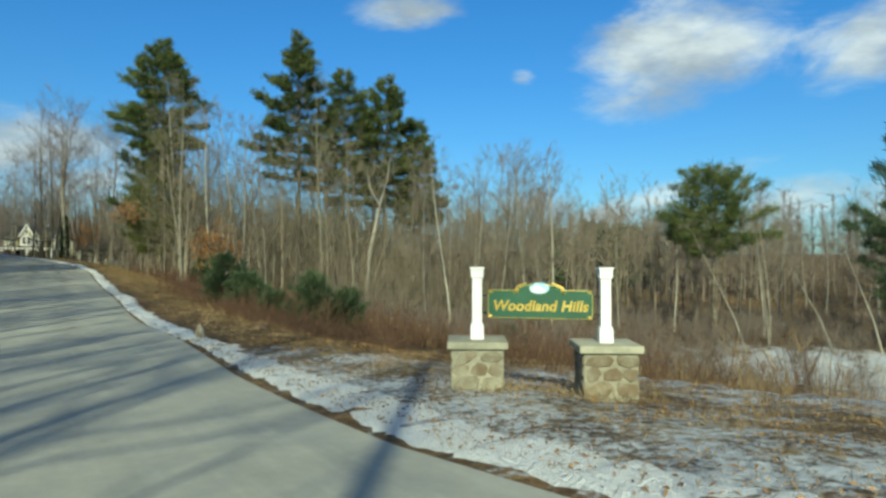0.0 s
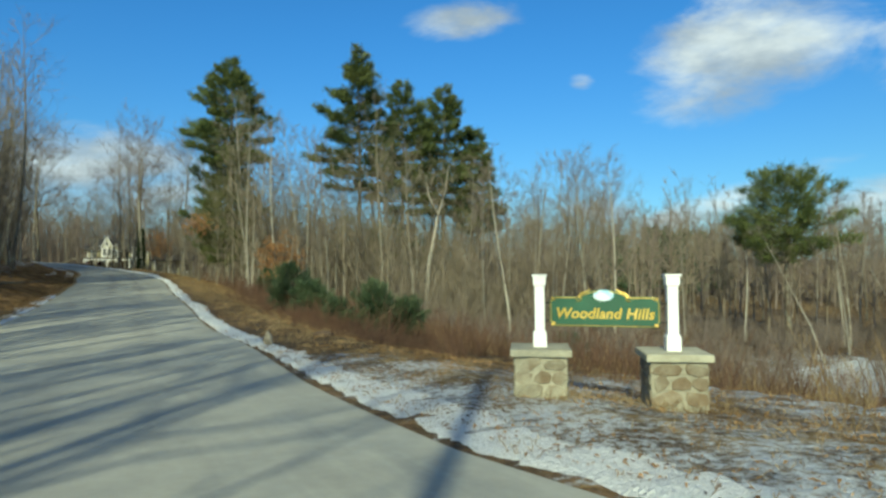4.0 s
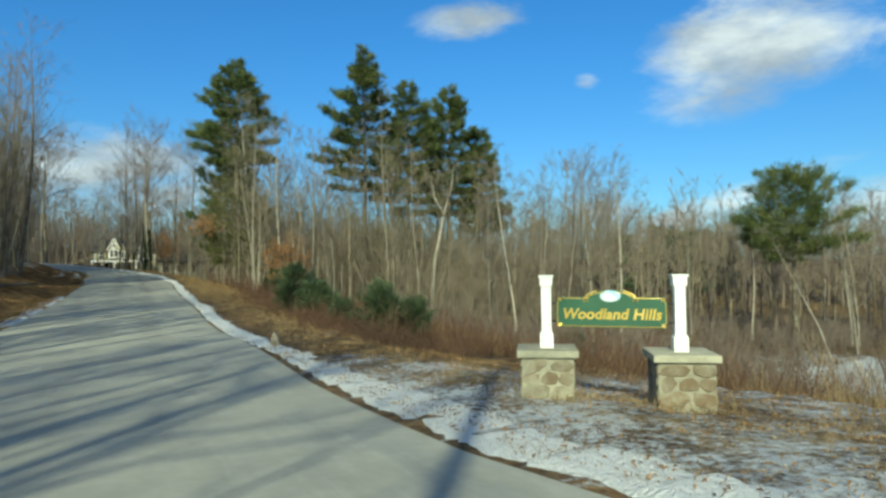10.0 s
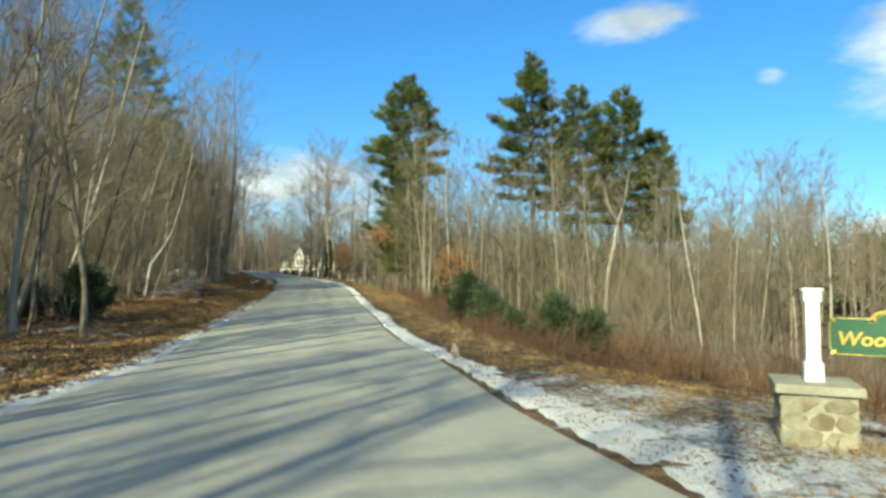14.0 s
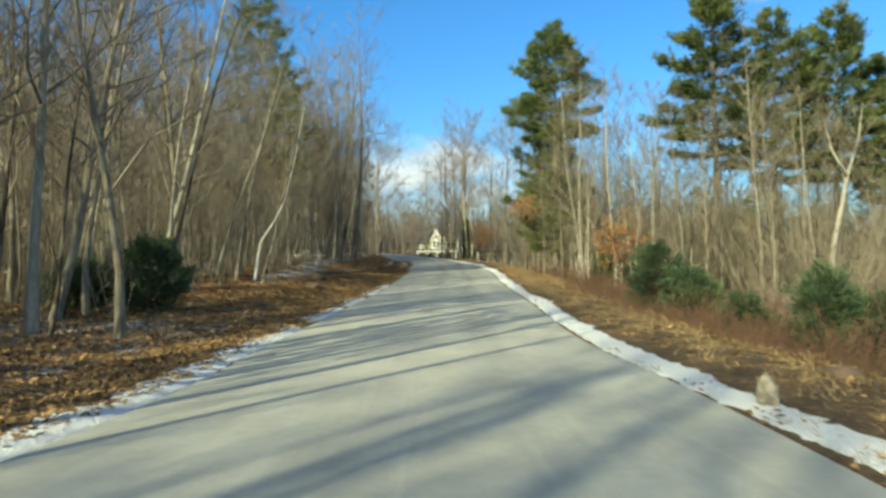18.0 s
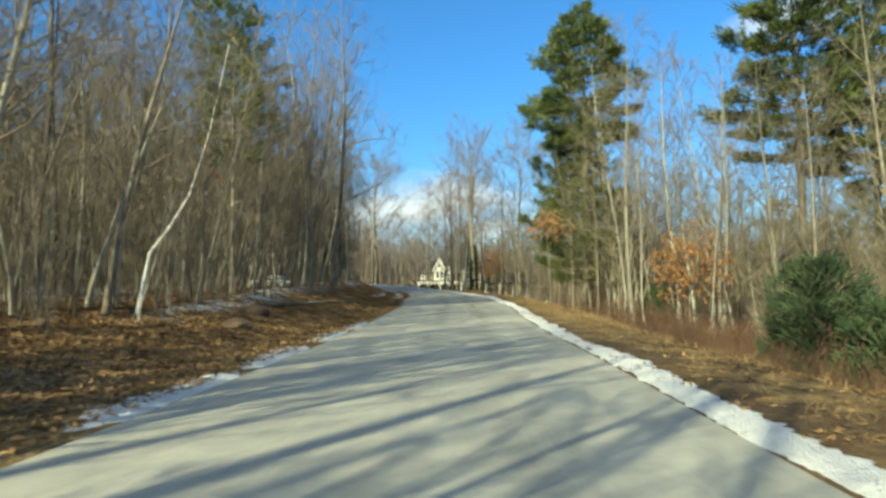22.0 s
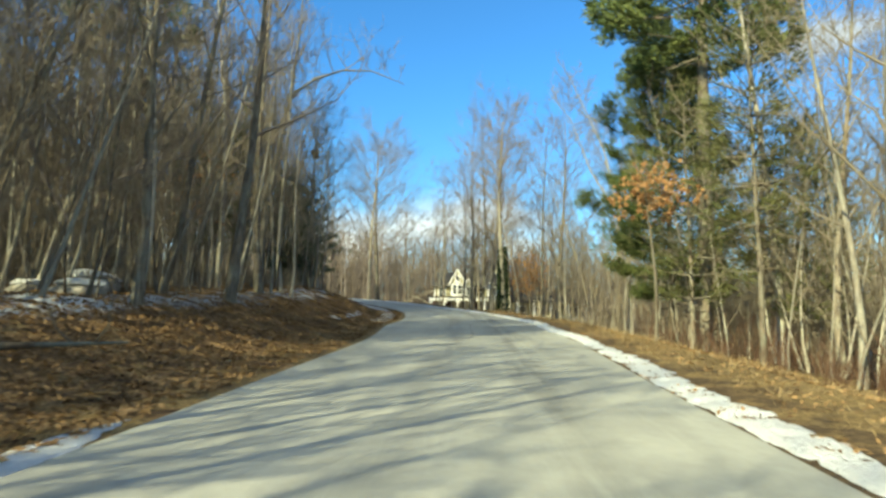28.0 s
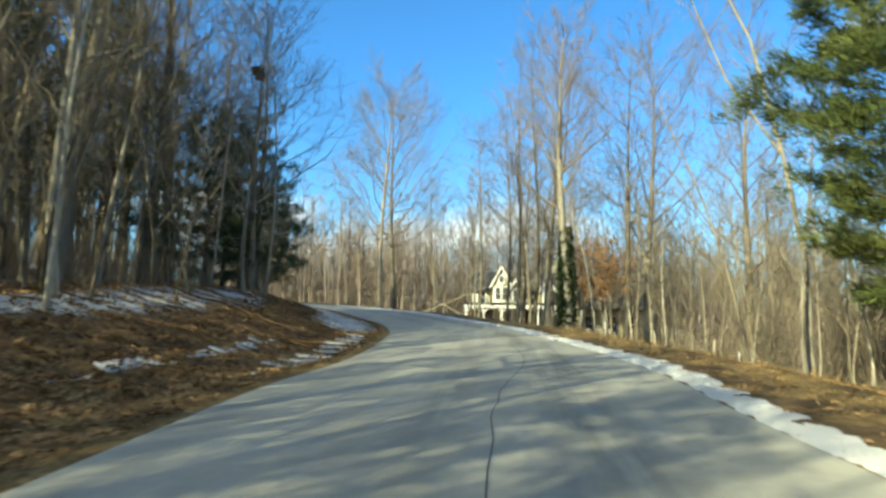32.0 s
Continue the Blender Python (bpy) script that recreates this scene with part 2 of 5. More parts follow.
MAT = {
    "ground": material("ground", ground_build, 0.95, 0.15),
    "asphalt": material("asphalt", asphalt_build, 0.88, 0.25),
    "snow": material("snow", snow_build, 0.7, 0.3),
    "tar": material("tar", two_tone((0.06, 0.06, 0.056), (0.085, 0.083, 0.077), 3.0), 0.6),
    "bark": material("bark", bark_of((0.095, 0.075, 0.055), (0.25, 0.21, 0.16)), 0.95, 0.1),
    "pale_bark": material("pale_bark", bark_of((0.195, 0.172, 0.14), (0.38, 0.345, 0.285)), 0.9, 0.15),
    "dark_bark": material("dark_bark", bark_of((0.045, 0.034, 0.026), (0.12, 0.092, 0.065)), 0.95, 0.1),
    "birch": material("birch", bark_of((0.68, 0.64, 0.56), (0.10, 0.085, 0.07), True), 0.75, 0.25),
    "twig": material("twig", two_tone((0.16, 0.132, 0.096), (0.255, 0.215, 0.158), 0.6), 0.95, 0.05),
    "grey_twig": material("grey_twig", two_tone((0.155, 0.125, 0.105), (0.225, 0.185, 0.155), 0.6), 0.95, 0.05),
    "red_twig": material("red_twig", two_tone((0.10, 0.058, 0.04), (0.175, 0.107, 0.072), 0.9), 0.95, 0.05),
    "needles": material("needles", two_tone((0.048, 0.071, 0.022), (0.13, 0.15, 0.046), 0.5, spread=0.3), 0.7, 0.25),
    "olive_needles": material("olive_needles", two_tone((0.07, 0.078, 0.026), (0.135, 0.135, 0.055), 0.6, spread=0.3), 0.75, 0.2),
    "dark_needles": material("dark_needles", two_tone((0.038, 0.062, 0.03), (0.08, 0.11, 0.05), 0.8, spread=0.3), 0.7, 0.25),
    "blue_needles": material("blue_needles", two_tone((0.034, 0.058, 0.028), (0.075, 0.10, 0.048), 0.8, spread=0.3), 0.7, 0.25),
    "ivy": material("ivy", two_tone((0.014, 0.024, 0.011), (0.03, 0.045, 0.02), 1.5, spread=0.3), 0.75, 0.15),
    "oak_leaf": material("oak_leaf", two_tone((0.29, 0.15, 0.065), (0.42, 0.235, 0.105), 2.0, spread=0.3), 0.8, 0.15),
    "dead_leaf": material("dead_leaf", two_tone((0.10, 0.06, 0.03), (0.36, 0.225, 0.105), 1.2, spread=0.34), 0.9, 0.1),
    "straw": material("straw", two_tone((0.17, 0.115, 0.06), (0.32, 0.235, 0.125), 0.7, spread=0.25), 0.9, 0.1),
    "white_paint": material("white_paint", two_tone((0.78, 0.77, 0.74), (0.84, 0.83, 0.80), 3.0, spread=0.05, bump=0.001), 0.5, 0.4),
    "green_paint": material("green_paint", two_tone((0.032, 0.092, 0.052), (0.04, 0.115, 0.064), 2.0, spread=0.05, bump=0.001), 0.45, 0.4),
    "gold": material("gold", two_tone((0.72, 0.50, 0.10), (0.82, 0.60, 0.16), 8.0, spread=0.05, bump=0.001), 0.35, 0.5, 0.6),
    "pond_blue": material("pond_blue", two_tone((0.25, 0.50, 0.62), (0.75, 0.85, 0.88), 9.0, spread=0.05), 0.5),
    "mortar": material("mortar", two_tone((0.25, 0.23, 0.165), (0.35, 0.325, 0.24), 6.0, bump=0.006), 0.95),
    "fieldstone": material("fieldstone", two_tone((0.17, 0.125, 0.075), (0.33, 0.305, 0.22), 2.6, 40.0, 0.008, 0.38), 0.85),
    "cap_stone": material("cap_stone", two_tone((0.28, 0.265, 0.195), (0.37, 0.35, 0.26), 4.0, 50.0, 0.004), 0.85),
    "rock": material("rock", two_tone((0.20, 0.18, 0.15), (0.38, 0.35, 0.29), 2.5, 25.0, 0.02), 0.9),
    "dull_rock": material("dull_rock", two_tone((0.11, 0.095, 0.075), (0.24, 0.21, 0.165), 9.0, 40.0, 0.01), 0.95),
    "siding": material("siding", two_tone((0.47, 0.43, 0.27), (0.54, 0.50, 0.33), 0.8, spread=0.05), 0.7),
    # dark red-brown that stands in for the shade inside the porch
    "porch_shade": material("porch_shade", two_tone((0.07, 0.022, 0.018), (0.11, 0.035, 0.028), 2.0), 0.7),
    "roof": material("roof", two_tone((0.07, 0.065, 0.06), (0.11, 0.10, 0.09), 1.5), 0.9),
    "glass_dark": material("glass_dark", lambda n, p: ((0.03, 0.035, 0.04), None, 0), 0.1, 0.6),
    "dark_wood": material("dark_wood", two_tone((0.07, 0.045, 0.03), (0.12, 0.08, 0.05), 2.0), 0.85),
    "grey_wood": material("grey_wood", two_tone((0.25, 0.22, 0.17), (0.38, 0.33, 0.26), 2.0), 0.9),
    "car_blue": material("car_blue", lambda n, p: ((0.02, 0.035, 0.08), None, 0), 0.25, 0.5),
    "rubber": material("rubber", lambda n, p: ((0.02, 0.02, 0.02), None, 0), 0.8, 0.3),
}

# ---- mesh helpers ----


class Quads:
    """Vertices and quads gathered for one mesh."""

    def __init__(self):
        self.v, self.q, self.n = [], [], 0

    def add(self, v, q):
        self.v.append(np.asarray(v, float).reshape(-1, 3))
        self.q.append(np.asarray(q, int).reshape(-1, 4) + self.n)
        self.n += len(self.v[-1])

    def arrays(self):
        return (np.concatenate(self.v), np.concatenate(self.q)) if self.v else (np.zeros((0, 3)), np.zeros((0, 4), int))

    def mesh(self, name, mat, smooth=True):
        return quad_mesh(name, *self.arrays(), mat, smooth)


def quad_mesh(name, v, q, mat, smooth=True):
    me = bpy.data.meshes.new(name)
    me.vertices.add(len(v))
    me.vertices.foreach_set("co", np.ascontiguousarray(v, np.float32).ravel())
    me.loops.add(q.size)
    me.loops.foreach_set("vertex_index", np.ascontiguousarray(q, np.int32).ravel())
    me.polygons.add(len(q))
    me.polygons.foreach_set("loop_start", np.arange(0, q.size, 4, dtype=np.int32))
    me.polygons.foreach_set("use_smooth", np.full(len(q), smooth))
    me.materials.append(MAT[mat])
    me.update(calc_edges=True)
    return me


def tube(g, pts, rad, sides=4):
    """A tapering tube along pts."""
    pts = np.asarray(pts, float)
    k = len(pts)
    rad = np.broadcast_to(np.asarray(rad, float), (k,))
    d = np.gradient(pts, axis=0)
    d /= np.linalg.norm(d, axis=1)[:, None] + 1e-9
    up = np.array([0, 0, 1.0]) if abs(d[0][2]) < 0.9 else np.array([1.0, 0, 0])
    a = np.cross(d, up)
    a /= np.linalg.norm(a, axis=1)[:, None] + 1e-9
    b = np.cross(d, a)
    t = np.arange(sides) * 2 * math.pi / sides
    ring = pts[:, None] + rad[:, None, None] * (np.cos(t)[None, :, None] * a[:, None] + np.sin(t)[None, :, None] * b[:, None])
    i = np.arange(k - 1)[:, None] * sides
    j = np.arange(sides)[None]
    n = (np.arange(sides)[None] + 1) % sides
    g.add(ring, np.stack([i + j, i + n, i + sides + n, i + sides + j], -1))


def blades(g, centre, way, count, length, width, spread, rng, droop=0.0):
    """Narrow leaf blades that fan out from points centre along way."""
    c = np.repeat(np.atleast_2d(centre), count, 0)
    d = np.repeat(np.atleast_2d(way), count, 0) + rng.normal(0, spread, c.shape)
    d[:, 2] -= droop
    d /= np.linalg.norm(d, axis=1)[:, None] + 1e-9
    side = np.cross(d, rng.normal(0, 1, c.shape))
    side /= np.linalg.norm(side, axis=1)[:, None] + 1e-9
    ln = length * rng.uniform(0.6, 1.2, (len(c), 1))
    c = c + rng.normal(0, length * 0.35, c.shape)
    w = width * 0.5
    v = np.stack([c - d * ln * 0.15, c + d * ln * 0.4 + side * w, c + d * ln, c + d * ln * 0.4 - side * w], 1)
    g.add(v, np.arange(len(c) * 4).reshape(-1, 4))


def ribbons(g, a, b, wide, rng):
    """Many fine twigs from points a to points b, each one tapering blade."""
    a, b = np.asarray(a, float), np.asarray(b, float)
    side = np.cross(b - a, rng.normal(0, 1, a.shape))
    side /= np.linalg.norm(side, axis=1)[:, None] + 1e-9
    w = np.asarray(wide, float) * 0.5
    v = np.stack([a - side * w, a + side * w, b + side * w * 0.35, b - side * w * 0.35], 1)
    g.add(v, np.arange(len(a) * 4).reshape(-1, 4))


def part(name, me, parent, label=""):
    """Links a mesh as one part under a thing or a part."""
    ob = new(name, me)
    ob.parent = parent
    return tagged(ob, label) if label else ob


def bm_mesh(name, bm, mat, smooth=False):
    me = bpy.data.meshes.new(name)
    bm.to_mesh(me)
    bm.free()
    me.materials.append(MAT[mat])
    if smooth:
        me.polygons.foreach_set("use_smooth", [True] * len(me.polygons))
    return me


def box(bm, x, y, z, sx, sy, sz, bevel=0.0, turn=0.0):
    got = bmesh.ops.create_cube(bm, size=1.0, matrix=Matrix.Translation((x, y, z)) @ Matrix.Rotation(turn, 4, "Z") @ Matrix.Diagonal((sx, sy, sz, 1)))
    if bevel:
        edges = list({e for v in got["verts"] for e in v.link_edges})
        bmesh.ops.bevel(bm, geom=edges, offset=bevel, segments=2, affect="EDGES", profile=0.6)


def thing(name, label, category, x, y, z, turn=0.0, group="", size=1.0):
    ob = new(name)
    ob.empty_display_size = 0.2
    ob.matrix_basis = pose(x, y, z, 0, 0, turn) @ Matrix.Scale(size, 4)
    return tagged(ob, label, category, group)


# ---- the lie of the land ----
CENTRE = [(1.5, -4.2, 0.02), (-1.2, 0.1, 0.0), (-4.7, 5.7, -0.25), (-9.0, 13.2, -0.5), (-12.7, 18.6, -0.54), (-17.7, 26.8, -0.39), (-22.7, 34.8, -0.22), (-27.7, 42.8, 0.1),
          (-31.7, 49.3, 0.4), (-35.5, 54.5, 0.68), (-39.15, 59.65, 0.98), (-45.9, 66.4, 1.47), (-52.0, 70.5, 1.85), (-59.6, 74.3, 2.4), (-70, 76, 3.0), (-85, 77, 3.8), (-110, 75, 4.6), (-140, 70, 5.2)]


def smooth_line(pts, step):
    """A smooth line through pts in even steps."""
    p = np.array(pts, float)
    p = np.vstack([2 * p[0] - p[1], p, 2 * p[-1] - p[-2]])
    out = []
    for i in range(1, len(p) - 2):
        t = np.linspace(0, 1, 24, endpoint=False)[:, None]
        a, b, c, d = p[i - 1:i + 3]
        out.append(0.5 * (2 * b + (c - a) * t + (2 * a - 5 * b + 4 * c - d) * t ** 2 + (3 * b - a - 3 * c + d) * t ** 3))
    out = np.vstack(out + [p[-2:-1]])
    s = np.concatenate([[0], np.cumsum(np.linalg.norm(np.diff(out[:, :2], axis=0), axis=1))])
    at = np.arange(0, s[-1], step)
    return np.stack([np.interp(at, s, out[:, k]) for k in range(out.shape[1])], 1)


LINE = smooth_line(CENTRE, 0.5)
DIRS = np.gradient(LINE[:, :2], axis=0)
DIRS /= np.linalg.norm(DIRS, axis=1)[:, None]
RIGHT = np.stack([DIRS[:, 1], -DIRS[:, 0]], 1)
S = np.arange(len(LINE)) * 0.5
HALF = np.interp(S, [0, 2.5, 5, 9, 14, 71, 82, 200], [7.5, 5.0, 4.0, 3.4, 3.2, 3.2, 2.4, 2.5])


def road_at(x, y):
    """Distance along the road, distance to its right, index on its line."""
    x, y = np.atleast_1d(np.asarray(x, float)), np.atleast_1d(np.asarray(y, float))
    near = np.empty(len(x), int)
    for a in range(0, len(x), 20000):
        d = (x[a:a + 20000, None] - LINE[None, ::2, 0]) ** 2 + (y[a:a + 20000, None] - LINE[None, ::2, 1]) ** 2
        near[a:a + 20000] = d.argmin(1) * 2
    off = np.stack([x, y], 1) - LINE[near, :2]
    u = (off * RIGHT[near]).sum(1)
    far = np.linalg.norm(off, axis=1)
    u = np.where(far > np.abs(u) + 0.6, np.sign(u + 1e-9) * far, u)
    return S[near], u, near


def ripple(x, y):
    return 0.5 * np.sin(x * 0.31 + 1.3 * np.sin(y * 0.17)) * np.cos(y * 0.27 + 0.8) + 0.3 * np.sin(x * 0.83 + y * 0.61) + 0.2 * np.sin(1.9 * x - 1.3 * y + 2.0)


def lie(x, y):
    """Height of the ground, with the bed of the road, and where it lies along and beside the road."""
    x, y = np.atleast_1d(np.asarray(x, float)), np.atleast_1d(np.asarray(y, float))
    s, u, near = road_at(x, y)
    d = np.abs(u) - HALF[near]
    zr = LINE[near, 2]
    slow = np.interp(s, [0, 10, 26], [0.55, 0.6, 1.0])
    fall = np.interp(d, [0, 2.5, 5.3, 8.6, 14, 23, 60], [0.0, 0.02, -0.65, -1.15, -2.3, -4.3, -4.6])
    fall = np.where(d < 9, fall * slow, fall)
    fall = np.where((s > 96), fall * 0.8, fall)
    bank = np.interp(s, [0, 22, 34, 48, 58, 80, 120], [0.12, 0.25, 0.6, 1.05, 1.3, 1.35, 1.0])
    t = np.clip((d - 0.6) / 5.4, 0, 1)
    rise = bank * t * t * (3 - 2 * t) + np.clip(d - 6, 0, 40) * 0.035
    z = zr + np.where(u > 0, fall, rise)
    z += ripple(x, y) * np.interp(d, [0, 1.5, 6, 40], [0.0, 0.02, 0.10, 0.35])
    hummock = np.sin(1.7 * x + 0.9 * np.sin(1.1 * y)) * np.sin(1.5 * y + 1.2 * np.sin(0.8 * x)) + 0.6 * np.sin(3.3 * x + 2.1 * y) * np.sin(2.9 * y - 1.3 * x)
    z += np.where(u < 0, hummock * np.interp(d, [0.3, 1.6, 8, 14], [0.0, 0.06, 0.09, 0.0]), 0.0)
    z = np.where(y < -6, np.clip(z, -0.6, 0.6), z)
    away = np.clip((np.hypot(x + 20, y - 30) - 130) / 200, 0, 1)
    z = z * (1 - away) + (-3.0) * away
    rim = np.clip((np.hypot(x + 22, y - 32) - 95) / 110, 0, 1)
    z = z + rim * rim * (3 - 2 * rim) * np.interp(y, [-60, 0, 40], [3.0, 6.0, 6.5])
    z = np.where(d < 0.35, zr + np.interp(d, [-0.6, 0.0, 0.35], [-0.10, -0.03, 0.012]), z)
    return z, s, u, d


def ground_z(x, y):
    return float(lie(x, y)[0][0])


def spaced(lo, fine_lo, fine_hi, hi, step):
    mid = np.arange(fine_lo, fine_hi + step / 2, step)
    a = fine_lo - np.geomspace(step * 2, fine_lo - lo, 22)
    b = fine_hi + np.geomspace(step * 2, hi - fine_hi, 22)
    return np.concatenate([a[::-1], mid, b])


def make_ground():
    xs, ys = spaced(-1600, -75, 45, 1600, 0.5), spaced(-1600, -14, 95, 1600, 0.5)
    gx, gy = np.meshgrid(xs, ys)
    x, y = gx.ravel(), gy.ravel()
    z, s, u, d = lie(x, y)
    nx, ny = len(xs), len(ys)
    i = (np.arange(ny - 1)[:, None] * nx + np.arange(nx - 1)[None]).ravel()
    me = quad_mesh("ground", np.stack([x, y, z], 1), np.stack([i, i + 1, i + nx + 1, i + nx], 1), "ground")
    right, left = u > 0, u <= 0
    snow = np.zeros(len(x))
    near_sign = right & (s < 24)
    snow = np.where(near_sign, np.interp(d, [0, 0.3, 1.5, 5, 10, 13], [0.0, 0.60, 0.53, 0.50, 0.54, 0.0]) * np.interp(s, [15, 21], [1, 0.0]), snow)
    pond = np.exp(-(((x - 28) / 16) ** 2 + ((y - 36) / 9) ** 2)) + np.exp(-(((x - 22) / 10) ** 2 + ((y - 22) / 5) ** 2))
    snow = np.maximum(snow, np.where(right & (s < 40), np.clip(pond * 1.2, 0, 0.95), 0))
    woods = 0.30 + 0.16 * np.sin(x * 0.4 + y * 0.23) * np.cos(y * 0.31)
    snow = np.maximum(snow, np.where(left & (d > 5), woods * np.interp(d, [4, 7], [0, 1]), 0))
    lip = np.exp(-((d - 5.2) / 1.0) ** 2) * np.interp(s, [36, 46, 100], [0, 1.1, 1.1])
    floor_snow = np.where(left & (s < 40), np.interp(d, [0.9, 2.2, 6], [0, 0.38, 0.34]) * np.interp(s, [26, 40], [1, 0.2]), 0)
    snow = np.maximum(snow, floor_snow)
    snow = np.maximum(snow, np.where(left, lip, 0))
    straw = np.where(right, np.interp(d, [0.8, 2, 4.5, 7], [0.2, 0.50, 0.44, 0.28]), np.interp(d, [0.1, 0.9, 1.6, 4], [0.62, 0.55, 0.34, 0.2]))
    straw = np.where(right & (s > 14) & (d > 7), 0.35, straw)
    straw = np.where(right & (s > 40) & (d < 7), straw + 0.15, straw)
    leaf = np.where(right, 0.35, 0.65)
    for key, val in (("snow", snow), ("straw", straw), ("leaf", leaf)):
        at = me.attributes.new(key, "FLOAT", "POINT")
        at.data.foreach_set("value", val.astype(np.float32))
    tagged(new("ground", me), "brown leaf-strewn ground with dry grass and thin patchy snow", "ground", kind="structure")


def strip(k0, k1, across, lift, mat, name):
    """A sheet along the road between two places on its line."""
    k = np.arange(k0, k1)
    v = []
    for a in across:
        o = a * HALF[k] if abs(a) <= 1.001 else a
        p = LINE[k, :2] + RIGHT[k] * o[:, None]
        z = LINE[k, 2] + lift + 0.05 * (1 - a * a)
        v.append(np.column_stack([p, z]))
    v = np.stack(v, 1).reshape(-1, 3)
    m = len(across)
    i = (np.arange(len(k) - 1)[:, None] * m + np.arange(m - 1)[None]).ravel()
    return quad_mesh(name, v, np.stack([i, i + 1, i + m + 1, i + m], 1), mat)


def make_road():
    sheet = strip(0, len(LINE), np.linspace(-1, 1, 25), 0.012, "asphalt", "road")
    off = np.linspace(-1, 1, 25)[None] * HALF[:, None]
    wheel = np.exp(-((off - 1.25) / 0.4) ** 2) + 0.55 * np.exp(-((off + 0.45) / 0.35) ** 2)
    wheel = wheel * np.interp(S, [0, 44, 56, 90], [0.25, 0.35, 1.0, 0.9])[:, None]
    sheet.attributes.new("worn", "FLOAT", "POINT").data.foreach_set("value", wheel.astype(np.float32).ravel())
    road = tagged(new("road", sheet), "worn pale grey asphalt lane with tree shadows", "road", kind="structure")
    bm = bmesh.new()
    box(bm, 6, -9.0, -0.09, 90, 10.4, 0.2)
    tagged(new("road_across", bm_mesh("road_across", bm, "asphalt")), "grey asphalt street that the lane leaves", "road", kind="structure")
    rng = np.random.default_rng(5)
    for name, s0, s1, off, amp, w in (("tar_seam", 62.5, 78.0, -0.10, 0.06, 0.016), ("crack", 72.0, 79.0, 1.7, 0.15, 0.016)):
        k = np.arange(int(s0 * 2), int(s1 * 2))
        o = off + amp * np.sin(k * 0.31 + s0) + rng.normal(0, 0.015, len(k)) + np.linspace(0, 0.98, len(k)) * (name == "tar_seam")
        rows = []
        for e in (-w / 2, w / 2):
            p = LINE[k, :2] + RIGHT[k] * (o + e)[:, None]
            rows.append(np.column_stack([p, LINE[k, 2] + 0.018 + 0.05 * (1 - ((o + e) / HALF[k]) ** 2)]))
        v = np.stack(rows, 1).reshape(-1, 3)
        i = np.arange(len(k) - 1) * 2
        part(name, quad_mesh(name, v, np.stack([i, i + 1, i + 3, i + 2], 1), "tar"), road, "dark tar-filled joint" if name == "tar_seam" else "thin dark crack in the asphalt")


def snow_bank(name, side, s0, s1, inner, outer, gaps, height, seed, label):
    """A ploughed ridge of old snow along one edge of the road, ragged on both sides."""
    rng = np.random.default_rng(seed)
    step = 0.09
    s = np.arange(s0, s1, step)
    def wob(width, a):
        """Uneven edge: random steps, evened out over a few points."""
        r = rng.normal(0, 1, len(s) + width)
        return a * np.convolve(r, np.ones(width) / math.sqrt(width), "same")[:len(s)]
    inner = inner * (1 + 1.4 * (s < 19)) if side > 0 else inner
    lo, hi = inner + wob(15, 0.025) + rng.normal(0, 0.01, len(s)), outer - 0.12 + wob(31, 0.05) + wob(11, 0.06) + rng.normal(0, 0.035, len(s))
    size = np.ones(len(s))
    for a, b in gaps:
        size *= np.where((s > a) & (s < b), 0.0, 1.0)
    size = np.convolve(size, np.ones(9) / 9, "same") * np.interp(s, [s0, s0 + 1.5, s1 - 1.5, s1], [0.05, 1, 1, 0.05])
    if side > 0:
        hi = hi + np.interp(s, [4, 14, 20], [0.5, 0.4, 0.0])
        height = height * np.interp(s, [12, 22], [0.45, 1.0])[:, None]
    mid = (lo + hi) / 2
    lo, hi = mid + (lo - mid) * size, mid + (hi - mid) * size
    cols = 11
    f = np.linspace(0, 1, cols)
    d = lo[:, None] + (hi - lo)[:, None] * f[None]
    px = np.stack([np.interp(s, S, LINE[:, k]) for k in (0, 1)], 1)
    nr = np.stack([np.interp(s, S, RIGHT[:, k]) for k in (0, 1)], 1)
    hw = np.interp(s, S, HALF)
    p = px[:, None] + nr[:, None] * (side * (hw[:, None] + d))[..., None]
    z = lie(p[..., 0].ravel(), p[..., 1].ravel())[0].reshape(d.shape)
    hump = np.sin(np.pi * f)[None] ** 0.7 * height * (0.35 + 1.0 * rng.random(d.shape)) * np.minimum(size, 1)[:, None]
    z = np.maximum(z, np.interp(s, S, LINE[:, 2])[:, None] - 0.02) * 1.0
    z = z + hump - 0.03 * (np.abs(f - 0.5) > 0.49)[None]
    v = np.concatenate([p, z[..., None]], -1).reshape(-1, 3)
    i = (np.arange(len(s) - 1)[:, None] * cols + np.arange(cols - 1)[None]).ravel()
    keep = np.repeat((size[:-1] > 0.02) & (size[1:] > 0.02), cols - 1)
    tagged(new(name, quad_mesh(name, v, np.stack([i, i + 1, i + cols + 1, i + cols], 1)[keep], "snow")), label, "snow", kind="stuff")


